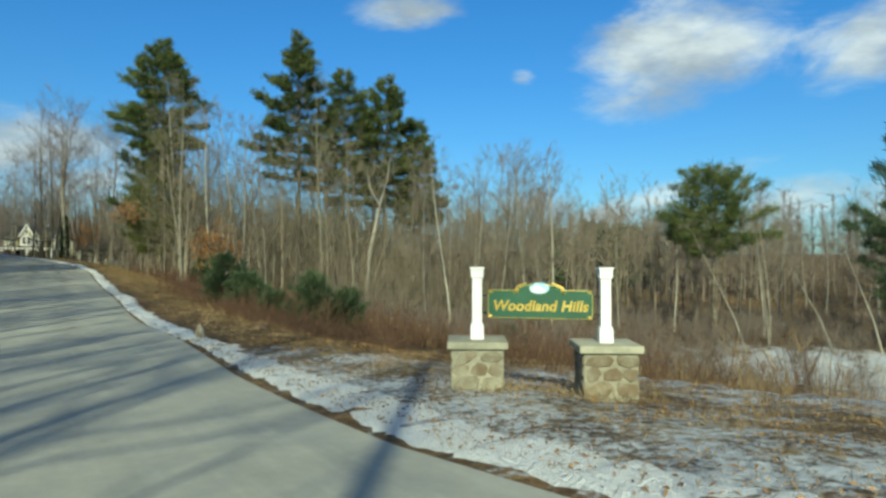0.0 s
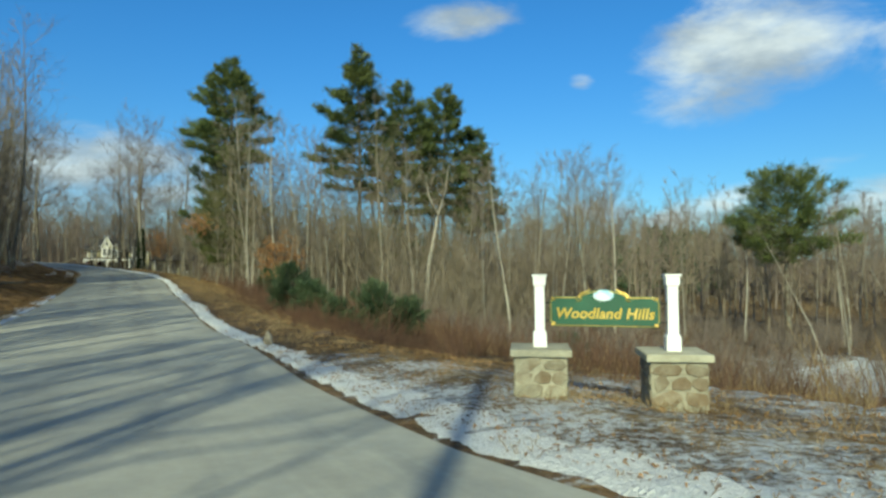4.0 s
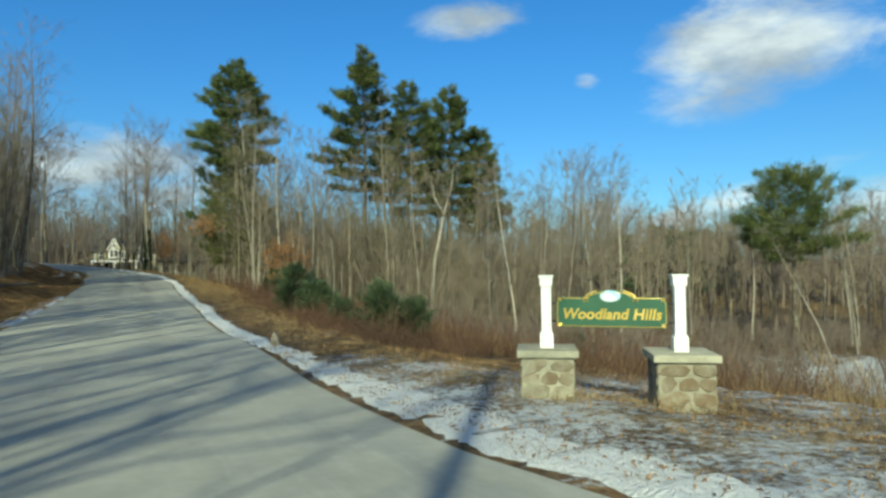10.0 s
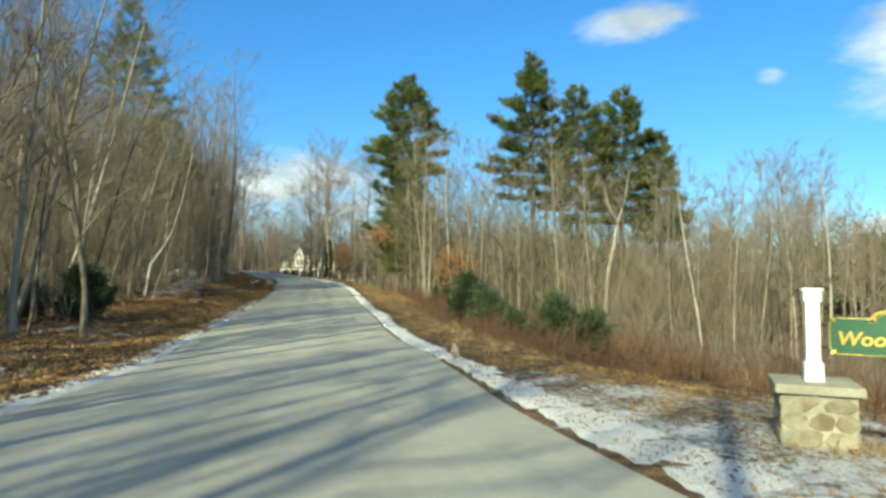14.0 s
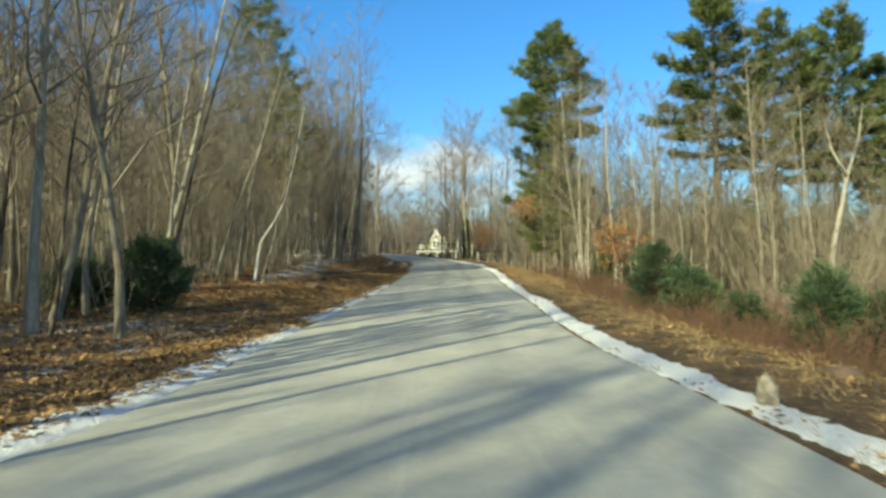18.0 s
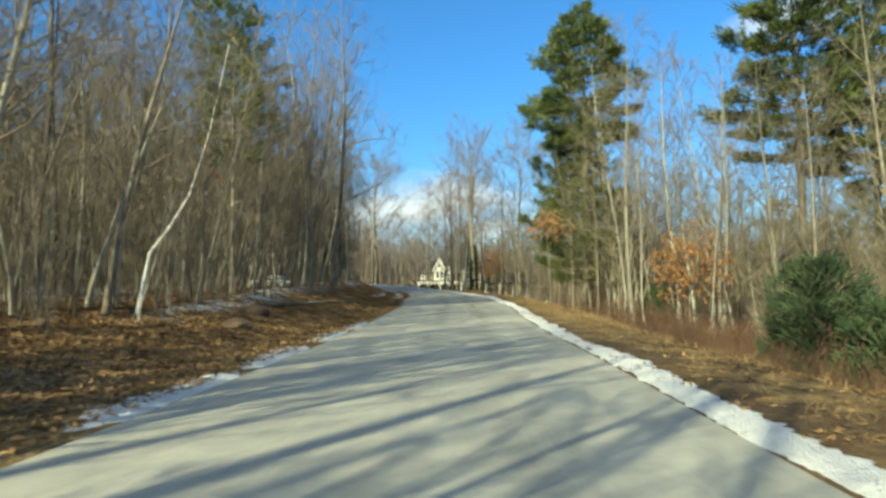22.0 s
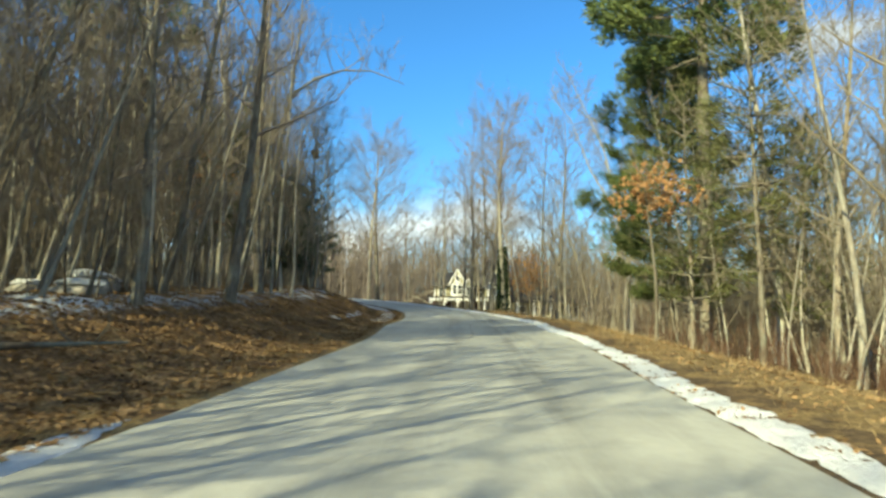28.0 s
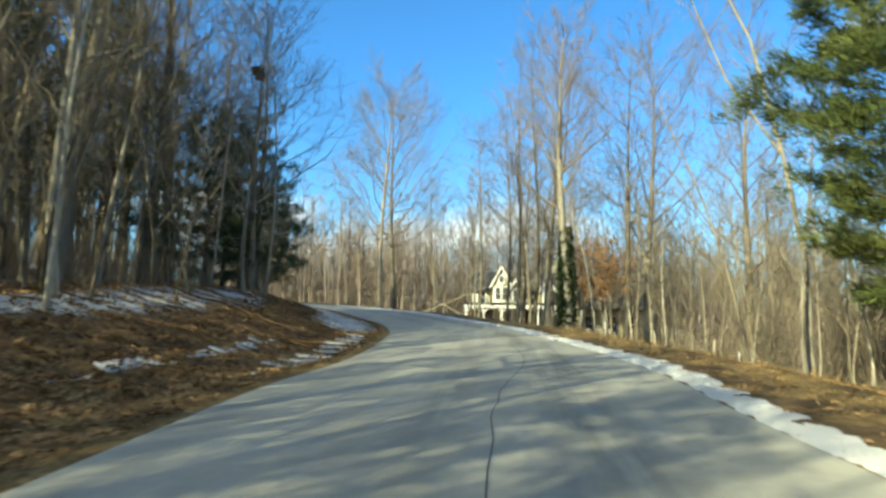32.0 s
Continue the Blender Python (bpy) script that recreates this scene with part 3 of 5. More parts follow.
make_ground()
make_road()
snow_bank("snow_ridge", 1, 3.5, 110, 0.07, 0.84, [], 0.03, 3, "narrow ridge of old white snow along the road edge")
snow_bank("snow_ridge", -1, 7.0, 50.5, 0.02, 0.9, [(29.5, 31), (35, 35.8), (40, 41.5), (45.5, 46.3)], 0.035, 8, "broken ridge of dirty snow along the road edge")
snow_bank("snow_ridge", -1, 81.5, 125, 0.3, 2.9, [], 0.05, 12, "wide strip of shaded snow on the inside of the bend")
snow_bank("snow_ridge", -1, 71.5, 81.5, 0.5, 1.35, [], 0.03, 15, "thin patch of snow on the leafy bank")
snow_bank("snow_ridge", -1, 68.5, 76, 1.9, 2.45, [(71, 71.8)], 0.03, 16, "thin patch of snow on the leafy bank")

# ---- trees ----


def unit(v):
    return v / (np.linalg.norm(v) + 1e-9)


def bare_tree(rng, height, radius, first=0.35, limbs=18, reach=0.28, subs=5, twigs=3, lean=0.0, thick=1.0, stem=None, rise=(0.5, 1.2), light=False):
    """Trunk and leafless crown as two quad lists."""
    trunk, crown = Quads(), Quads()
    if stem is None:
        k = 9
        t = np.linspace(0, 1, k)
        ph, am = rng.uniform(0, 6.3), height * 0.012
        way = rng.uniform(0, 6.3)
        bend = lean * height * t ** 1.5
        stem = np.column_stack([bend * math.cos(way) + am * np.sin(5 * t + ph), bend * math.sin(way) + am * np.cos(4 * t + ph), height * t - 0.15 * (t == 0)])
        stem[0, :2] *= 0.2
    stem = np.asarray(stem, float)
    t = np.linspace(0, 1, len(stem))
    tube(trunk, stem, np.maximum(radius * (1 - t) ** 0.8, 0.012) * np.where(t == 0, 1.35, 1.0), 7)
    at = lambda f: np.array([np.interp(f, t, stem[:, k]) for k in range(3)])
    turn = rng.uniform(0, 6.3)
    for i in range(limbs):
        f = first + (0.97 - first) * ((i + rng.uniform(0, 1)) / limbs) ** 0.9
        turn += 2.4 + rng.normal(0, 0.4)
        up = rng.uniform(*rise) + 0.5 * f
        d = unit(np.array([math.cos(turn), math.sin(turn), up]))
        ln = height * reach * (1.15 - f) ** 0.6 * rng.uniform(0.6, 1.25)
        p0 = at(f)
        q = np.linspace(0, 1, 4)[:, None]
        limb = p0 + d * ln * q + np.array([0, 0, 1]) * ln * 0.18 * q ** 2 + np.vstack([np.zeros(3), rng.normal(0, ln * 0.04, (3, 3))])
        r0 = max(radius * 0.42 * (1.1 - f), 0.014) * thick
        tube(crown, limb, np.linspace(r0, 0.007, 4), 4)
        for j in range(subs):
            g = rng.uniform(0.25, 1.0)
            b0 = np.array([np.interp(g, [0, 1 / 3, 2 / 3, 1], limb[:, k]) for k in range(3)])
            sd = unit(d + rng.normal(0, 0.55, 3) + np.array([0, 0, 0.25]))
            sl = ln * rng.uniform(0.28, 0.55) * (1.2 - 0.5 * g)
            e = np.stack([b0, b0 + sd * sl * 0.5 + rng.normal(0, sl * 0.05, 3), b0 + sd * sl + np.array([0, 0, 0.1 * sl])])
            if light:
                ribbons(crown, e[:2], e[1:], 0.022 * thick, rng)
            else:
                tube(crown, e, np.array([0.012, 0.008, 0.004]) * thick * (0.7 + radius * 2), 3)
            h = rng.uniform(0.15, 1.0, (twigs, 1))
            c0 = b0 + sd * sl * h
            td = sd + rng.normal(0, 0.55, (twigs, 3)) + np.array([0, 0, 0.2])
            td /= np.linalg.norm(td, axis=1)[:, None]
            tl = sl * rng.uniform(0.35, 0.8, (twigs, 1))
            c1 = c0 + td * tl
            ribbons(crown, c0, c1, 0.014 * thick, rng)
            m = c0 + (c1 - c0) * rng.uniform(0.3, 0.9, (twigs, 1))
            fd = td + rng.normal(0, 0.6, (twigs, 3))
            ribbons(crown, m, m + fd * tl * 0.55, 0.010 * thick, rng)
    return trunk, crown


def tree_thing(name, label, trunk, crown, bark, twig, group=""):
    base = tagged(new(name), label, "tree", group)
    part("trunk", trunk.mesh("trunk", bark), base)
    part("crown", crown.mesh("crown", twig), base)
    return base


def pine_tree(rng, height, radius, first, spread, whorls, dense=1.0, plume=0.75, needles="needles", bark="dark_bark", shape=0.8, dead=8, flat=0.22, count=24, wide=0.05, even=False):
    """A conifer with whorls of boughs that carry tufts of needles."""
    trunk, boughs, leaf = Quads(), Quads(), Quads()
    k = 10
    t = np.linspace(0, 1, k)
    stem = np.column_stack([0.01 * height * np.sin(4 * t + rng.uniform(0, 6)) * t, 0.01 * height * np.cos(3 * t) * t, height * t])
    stem[0, 2] = -0.2
    tube(trunk, stem, np.maximum(radius * (1 - t) ** 0.75, 0.02) * np.where(t == 0, 1.3, 1), 8)
    at = lambda f: np.array([np.interp(f, t, stem[:, c]) for c in range(3)])
    for i in range(dead):
        f = rng.uniform(0.6, 1.0) * first
        a = rng.uniform(0, 6.3)
        p = at(f)
        d = np.array([math.cos(a), math.sin(a), rng.uniform(-0.3, 0.2)])
        ln = rng.uniform(0.6, 2.2) * height / 20
        tube(boughs, np.stack([p, p + d * ln * 0.6, p + d * ln + rng.normal(0, 0.15, 3)]), [0.03, 0.02, 0.008], 3)
    lobes = rng.uniform(0.72, 1.18, 7) if even else rng.uniform(0.55, 1.25, 7)
    for w in range(whorls):
        f = first + (1 - first) * (w + rng.uniform(-0.25, 0.25)) / (whorls - 1)
        f = min(max(f, first * 0.9), 0.995)
        q = (f - first) / (1 - first)
        profile = (min(1.0, 0.78 + 1.5 * q) if even else min(1.0, 0.5 + 2.4 * q)) * (1.02 - q) ** shape
        n = int(rng.integers(4, 7)) + even if q < 0.85 else 3
        a0 = rng.uniform(0, 6.3)
        for j in range(n):
            a = a0 + j * 6.283 / n + rng.normal(0, 0.25)
            ln = spread * profile * (rng.uniform(0.5, 1.2) if even else rng.uniform(0.62, 1.15)) * lobes[int(a / 0.9) % 7] + 0.25
            p = at(f)
            up = flat + 0.9 * q ** 2 + rng.normal(0, 0.08)
            d = unit(np.array([math.cos(a), math.sin(a), up]))
            g = np.linspace(0, 1, 4)[:, None]
            line = p + d * ln * g + np.array([0, 0, 1]) * ln * 0.12 * (g ** 2 - 0.6 * g)
            tube(boughs, line, np.linspace(0.018 + 0.012 * ln, 0.008, 4), 3)
            m = max(3, int(ln * 3.6 * dense))
            h = np.sqrt(rng.uniform(0.10, 1.0, m))
            pts = np.stack([np.interp(h, [0, 1 / 3, 2 / 3, 1], line[:, c]) for c in range(3)], 1)
            side = unit(np.cross(d, [0, 0, 1]))
            off = rng.normal(0, 0.30, m) * ln * (1.1 - 0.6 * h)
            pts = pts + side * off[:, None] + np.array([0, 0, 1]) * rng.normal(0.05, 0.05 if even else 0.10, m)[:, None]
            way = d + side * np.sign(off)[:, None] * 0.5 + np.array([0, 0, 0.35])
            blades(leaf, pts, way, count, plume, wide, 0.5, rng)
    return trunk, boughs, leaf


def pine_thing(name, label, x, y, made, needles, bark="dark_bark", group="", category="tree", turn=0.0, sink=0.0):
    trunk, boughs, leaf = made
    base = thing(name, label, category, x, y, ground_z(x, y) - sink, turn, group)
    trunk.add(*boughs.arrays())
    part("trunk", trunk.mesh("trunk", bark), base)
    part("crown", leaf.mesh("crown", needles), base)
    return base


R = np.random.default_rng

# tall pines on the low ground to the right
for i, (x, y, top, spread, first, shape) in enumerate([(-27.2, 60.3, 22.1, 4.8, 0.57, 0.72), (-13.3, 57.0, 21.5, 4.9, 0.48, 0.7), (-9.66, 60.0, 19.2, 4.1, 0.46, 0.6), (-5.7, 61.0, 18.5, 3.8, 0.48, 0.5), (-2.4, 62.0, 14.4, 3.2, 0.5, 0.5)]):
    h = top - ground_z(x, y)
    pine_thing("white_pine", "tall white pine with a bare lower trunk and layered green crown", x, y, pine_tree(R(40 + i), h, 0.28 + 0.1 * (i == 0), first, spread, 13, 3.8, 0.40, shape=shape, flat=0.08, dead=36, count=15, wide=0.065, even=True), "needles", "bark", group="tall white pines")
# conifer beside the bend, one far behind the left woods, two over the wetland
for i, (x, y, top, spread, first, dense, nd, lab) in enumerate([
        (-30.6, 67.0, 16.5, 6.4, 0.13, 3.2, "needles", "full green pine with branches nearly to the ground"),
        (-52.5, 48.6, 28.5, 4.8, 0.45, 1.3, "needles", "tall pine standing behind bare trees"),
        (22.6, 52.0, 8.2, 5.0, 0.5, 1.3, "needles", "broad round-topped pine above the wetland"),
        (34.0, 45.4, 11.4, 5.0, 0.12, 1.5, "dark_needles", "dark pine at the edge of the wetland")]):
    h = top - ground_z(x, y)
    pine_thing("pine", lab, x, y, pine_tree(R(60 + i), h, 0.26 - 0.08 * (i == 0), first, spread, 14 + 4 * (i == 0), dense, 0.5 - 0.18 * (i == 0), shape=0.5, count=24 + 12 * (i == 0), wide=0.05 - 0.02 * (i == 0)), nd)
for i, (x, y, h, sp, first) in enumerate([(-24.4, 54.6, 12.0, 2.6, 0.35), (-27.2, 57.5, 9.5, 3.0, 0.2), (-23.4, 57.0, 8.0, 2.6, 0.25), (-14.6, 58.5, 8.5, 3.0, 0.35), (-10.5, 59.0, 9.0, 3.2, 0.4), (-6.6, 63.0, 8.0, 2.8, 0.3), (-52.0, 56.0, 11.0, 3.0, 0.3), (-49.5, 52.2, 9.0, 2.5, 0.25), (-53.5, 52.5, 12.0, 3.0, 0.3), (-56.5, 58.5, 10.0, 3.0, 0.2), (-51.0, 48.5, 10.0, 2.4, 0.4), (-34.3, 34.8, 12.0, 2.5, 0.5)]):
    pine_thing("pine", "thin half-bare pine in the shade of taller trees", x, y, pine_tree(R(70 + i), h, 0.10, first, sp, 11, 0.8, 0.42, shape=0.6, dead=16, flat=0.1, count=18, wide=0.04), "olive_needles", "bark", group="understorey pines")
for i, (x, y, h, sp) in enumerate([(-57.3, 64.6, 8.6, 3.4), (-59.2, 66.9, 7.0, 2.5), (-55.3, 62.2, 8.2, 3.2), (-53.2, 60.2, 7.0, 2.9)]):
    pine_thing("hemlock", "dark shaded hemlock with drooping dense branches", x, y, pine_tree(R(80 + i), h, 0.09, 0.10, sp, 14, 2.5, 0.2, shape=0.75, dead=4, flat=-0.05, count=24, wide=0.022), "dark_needles", group="hemlocks by the bend")
for i, (x, y, h, sp, nd) in enumerate([(-11.6, 33.1, 2.4, 1.5, "blue_needles"), (-10.2, 32.4, 1.5, 1.1, "blue_needles"), (-5.6, 27.3, 1.9, 1.2, "blue_needles"), (-4.5, 28.2, 1.3, 1.0, "blue_needles"),
                                       (-21.2, 17.6, 1.6, 0.95, "dark_needles"), (-22.6, 16.4, 1.0, 0.7, "dark_needles"), (3.2, 33, 1.2, 1.0, "blue_needles"), (-8.0, 29.6, 0.9, 0.7, "blue_needles"), (-20.2, 52.0, 1.8, 1.2, "dark_needles")]):
    pine_thing("young_pine", "small bushy young pine among brown brush", x, y, pine_tree(R(90 + i), h, 0.04, 0.04, sp, 10, 3.2, 0.24, shape=0.7, dead=0, flat=0.3, count=22, wide=0.028), nd, group="young pines", category="shrub")

# leafless trees: a few forms, each repeated
FORMS = {}
for k in range(6):
    rng = R(100 + k)
    h = [15, 18, 16, 20, 14, 17][k]
    FORMS["tall", k] = bare_tree(rng, h, 0.084 + 0.0095 * (h - 12), 0.24, 22, 0.27, 5, 7, 0.03 + 0.06 * (k == 2), rise=(0.35, 1.25))
for k in range(5):
    rng = R(120 + k)
    FORMS["slim", k] = bare_tree(rng, 8 + k, 0.036 + 0.006 * k, 0.14, 15, 0.26, 4, 6, 0.05 + 0.03 * k, rise=(0.5, 1.5))
for k in range(3):
    rng = R(140 + k)
    FORMS["wide", k] = bare_tree(rng, 20 + k, 0.25, 0.26, 26, 0.40, 9, 11, 0.02, rise=(0.25, 0.95))

WORDS = {"tall": "tall leafless tree with a straight brown trunk", "slim": "slender leafless young tree", "wide": "large leafless tree with a spreading crown", "pole": "tall leafless tree with a small high crown"}
SOURCE = {}


def plant(kind, k, bark, twig, x, y, size=1.0, turn=0.0, group="bare woodland trees", words="", tilt=0.0):
    key = (kind, k, bark, twig)
    sway = (9.0 if x > -34 and y > 40 else 7.0) if kind == "slim" else 2.6
    m = pose(x, y, ground_z(x, y) - 0.15, sway * math.sin(x * 7.3 + y), sway * math.cos(y * 5.1 - x), turn) @ Matrix.Scale(size, 4)
    if tilt:
        side = RIGHT[road_at(x, y)[2][0]]
        m = Matrix.Translation((x, y, ground_z(x, y) - 0.15)) @ Matrix.Rotation(radians(tilt), 4, Vector((-side[1], side[0], 0))) @ Matrix.Rotation(radians(turn), 4, "Z") @ Matrix.Scale(size, 4)
    if key not in SOURCE:
        trunk, crown = FORMS[kind, k]
        ob = tree_thing("bare_tree" if kind != "slim" else "sapling", WORDS[kind], trunk, crown, bark, twig, group)
        ob.matrix_basis = m
        SOURCE[key] = ob
    else:
        src = SOURCE[key]
        keep = src.scale.copy()
        src.scale = (1, 1, 1)
        ob = copy_thing(src, m)
        ob.matrix_basis = m
        src.scale = keep
        ob["group"] = group
    if words:
        ob["label"] = words
    return ob


def scatter(rng, n, xr, yr, test, gap):
    got = []
    for _ in range(n * 40):
        if len(got) >= n:
            break
        x, y = rng.uniform(*xr), rng.uniform(*yr)
        _, s, u, d = lie(x, y)
        if test(x, y, s[0], u[0], d[0]) and all((x - a) ** 2 + (y - b) ** 2 > gap ** 2 for a, b in got):
            got.append((x, y))
    return got


# trees of their own look
SPECIAL = [("tall", 0, "pale_bark", "grey_twig", -46.2, 50.2, 1.15), ("tall", 1, "bark", "grey_twig", -52.4, 57.4, 1.0), ("tall", 3, "bark", "grey_twig", -54.4, 58.8, 0.9), ("tall", 4, "bark", "grey_twig", -56.6, 60.6, 1.05),
           ("tall", 2, "bark", "grey_twig", -58.6, 63.4, 0.95), ("tall", 5, "dark_bark", "grey_twig", -54.8, 63.6, 0.9), ("tall", 0, "bark", "grey_twig", -60.6, 65.4, 0.9), ("tall", 3, "bark", "grey_twig", -57.6, 57.6, 0.9),
           ("tall", 3, "bark", "grey_twig", -37.8, 44.9, 0.98), ("tall", 0, "bark", "twig", -35.5, 40.7, 1.1), ("tall", 3, "bark", "grey_twig", -41.8, 49.2, 0.92), ("tall", 2, "pale_bark", "twig", -21.8, 51.5, 0.8), ("tall", 3, "pale_bark", "twig", -24.3, 57.0, 0.9),
           ("tall", 1, "pale_bark", "twig", -20.7, 49.8, 0.9), ("tall", 0, "pale_bark", "twig", -18.4, 49.3, 1.0), ("tall", 4, "pale_bark", "twig", -17.2, 51.5, 1.1), ("tall", 5, "bark", "twig", -22.3, 54.5, 0.9),
           ("wide", 1, "pale_bark", "grey_twig", -54.3, 88.0, 1.05), ("wide", 2, "bark", "grey_twig", -46.0, 86.0, 0.95), ("wide", 0, "bark", "grey_twig", -40.0, 84.0, 0.9), 
           ("wide", 2, "bark", "grey_twig", -66.5, 84.0, 0.85), ("wide", 2, "bark", "grey_twig", -48.0, 45.0, 0.75), ("wide", 0, "bark", "grey_twig", 10.5, 70.0, 0.78),
           ("tall", 4, "dark_bark", "twig", -13.6, 9.0, 0.9), ("wide", 1, "bark", "grey_twig", -53.1, 62.2, 0.60), ("wide", 2, "bark", "grey_twig", -64.5, 80.5, 0.78), ("tall", 1, "pale_bark", "twig", -18.6, 12.6, 0.62), ("tall", 2, "bark", "twig", -17.5, 14.6, 0.75)]
for i, (kind, k, b, tw, x, y, sz) in enumerate(SPECIAL):
    plant(kind, k, b, tw, x, y, sz, 67.0 * i)

rng = R(7)
left_ok = lambda x, y, s, u, d: u < 0 and 4.6 < d < 22 and 6 < s < 120 and y > 4 and not (d < 7 and s < 26) and not (s < 40 and d > 12)
for i, (x, y) in enumerate(scatter(rng, 74, (-75, -9), (4, 92), left_ok, 1.9)):
    if -39 < x < -23 and y < 46 and i % 8 < 7:
        continue
    plant("tall", int(rng.integers(6)), ("bark", "bark", "dark_bark", "pale_bark")[int(rng.integers(4))], ("twig", "grey_twig")[int(rng.integers(2))], x, y, rng.uniform(0.55, 1.0) * (1.0 if y < 40 else 0.9), rng.uniform(0, 360))
left_near = lambda x, y, s, u, d: u < 0 and 4.2 < d < 13 and 8 < s < 95
for i, (x, y) in enumerate(scatter(rng, 150, (-70, -9), (3, 80), left_near, 0.9)):
    if -38 < x < -23 and y < 46 and i % 3:
        continue
    plant("slim", int(rng.integers(5)), ("dark_bark" if y < 20 else "bark", "dark_bark", "pale_bark" if y > 20 else "bark")[int(rng.integers(3))], "grey_twig" if y < 20 else "twig", x, y, rng.uniform(0.5, 1.1), rng.uniform(0, 360))
for i, (x, y) in enumerate(scatter(rng, 70, (-44, -14), (10, 58), lambda x, y, s, u, d: u < 0 and 4.4 < d < 8 and 28 < s < 66, 0.6)):
    plant("slim", int(rng.integers(5)), ("bark", "dark_bark", "pale_bark")[i % 3], "twig", x, y, rng.uniform(0.38, 0.58), rng.uniform(0, 360))
right_ok = lambda x, y, s, u, d: u > 0 and 6.0 < d < 30 and s > 50 and y > 40 and x < 4
for i, (x, y) in enumerate(scatter(rng, 64, (-62, 6), (42, 96), right_ok, 2.2)):
    plant("tall", int(rng.integers(6)), ("bark", "pale_bark", "bark")[int(rng.integers(3))], "twig", x, y, rng.uniform(0.5, 0.85), rng.uniform(0, 360))
for i, (x, y) in enumerate(scatter(rng, 110, (-58, 6), (42, 90), right_ok, 1.2)):
    plant("slim", int(rng.integers(5)), ("pale_bark", "bark")[int(rng.integers(2))], "twig", x, y, rng.uniform(0.55, 1.05), rng.uniform(0, 360))
for i, (x, y) in enumerate(scatter(rng, 26, (-36, -21.5), (42, 64), lambda x, y, s, u, d: u > 0 and 6.0 < d < 11 and 50 < s < 70, 0.7)):
    plant("slim", int(rng.integers(5)), "pale_bark", "twig", x, y, rng.uniform(0.5, 0.95), rng.uniform(0, 360))
wet_ok = lambda x, y, s, u, d: u > 0 and d > 24 and x > 2
for i, (x, y) in enumerate(scatter(rng, 46, (4, 48), (46, 85), wet_ok, 2.5)):
    plant(("tall", "slim")[i % 2], int(rng.integers(5)), ("bark", "pale_bark")[int(rng.integers(2))], "twig", x, y, rng.uniform(0.5, 0.7), rng.uniform(0, 360))
# trunks and crowns that stand before and between the pines
for i, (x, y) in enumerate(scatter(rng, 48, (-25, 9), (43, 62), lambda x, y, s, u, d: u > 0 and d > 9 and y > 44 - 0.15 * x, 1.7)):
    plant("tall", int(rng.integers(6)), ("bark", "pale_bark", "bark")[i % 3], ("twig", "grey_twig", "twig")[i % 3], x, y, rng.uniform(0.66, 0.92), rng.uniform(0, 360))
# first row of the woods along the bank, leaning out to the light
for i, (x, y) in enumerate(scatter(rng, 34, (-60, -14), (8, 66), lambda x, y, s, u, d: u < 0 and 5.4 < d < 9.0 and (18 < s < 34 or 60 < s < 74 or (s < 60 and math.sin(3.1 * x) > 0.75)), 1.4)):
    plant(("tall", "slim")[i % 2], int(rng.integers(5)), ("bark", "dark_bark" if y < 26 else "bark", "pale_bark" if y > 16 else "dark_bark")[i % 3], ("twig", "grey_twig")[i % 2], x, y, rng.uniform(0.6, 0.9) * (1, 1.15)[i % 2], rng.uniform(0, 360), words="leafless tree that leans out over the bank", tilt=rng.uniform(5, 19))
for i, (x, y) in enumerate(scatter(rng, 9, (-46, -28), (16, 44), lambda x, y, s, u, d: u < 0 and 9.0 < d < 15 and 44 < s < 58, 1.6)):
    plant("tall", int(rng.integers(6)), ("bark", "dark_bark", "pale_bark")[i % 3], ("twig", "grey_twig")[i % 2], x, y, rng.uniform(0.75, 1.0), rng.uniform(0, 360))
for i, (x, y) in enumerate(scatter(rng, 20, (-44, -28), (26, 48), lambda x, y, s, u, d: u < 0 and 5.2 < d < 8.5 and 50 < s < 62, 0.8)):
    plant("slim", int(rng.integers(5)), ("bark", "pale_bark")[i % 2], ("twig", "grey_twig")[i % 2], x, y, rng.uniform(0.85, 1.25), rng.uniform(0, 360), words="slim leafless tree that leans out over the bank", tilt=rng.uniform(4, 17))
# trees across the street behind, whose shadows fall over the lane
BEHIND = [(-4.5, -16.2), (-8.0, -18.5), (-14.5, -19.0), (-10.0, -27.0), (-20.0, -22.0), (-2.9, -29.0), (-13.0, -34.0), (-24.0, -18.0), (-22.0, -31.0), (9.5, -24.0), (16.0, -19.0)]
for k in range(4):
    FORMS["pole", k] = bare_tree(R(460 + k), 17 + 1.5 * k, (0.24, 0.19, 0.16, 0.14)[k], (0.78, 0.55, 0.5, 0.55)[k], (10, 9, 10, 8)[k], (0.10, 0.17, 0.2, 0.16)[k], 2, 2, (0.01, 0.03, 0.02, 0.04)[k], 1.2, rise=(0.9, 2.4))
plant("pole", 0, "bark", "grey_twig", -1.6, -15.2, 1.0, 30.0)
rng = R(464)
pole_spots = []
for i in range(58):
    x = -4.4 - 19.0 * (i + rng.uniform(0, 1)) / 58
    pole_spots.append((x, rng.uniform(-2.6, 0.2) if x < -10.5 and i % 4 == 0 else rng.uniform(-27.0, -15.0)))
pole_spots += [(-13.5 - 1.25 * i, rng.uniform(-3.0, 1.5)) for i in range(9)]
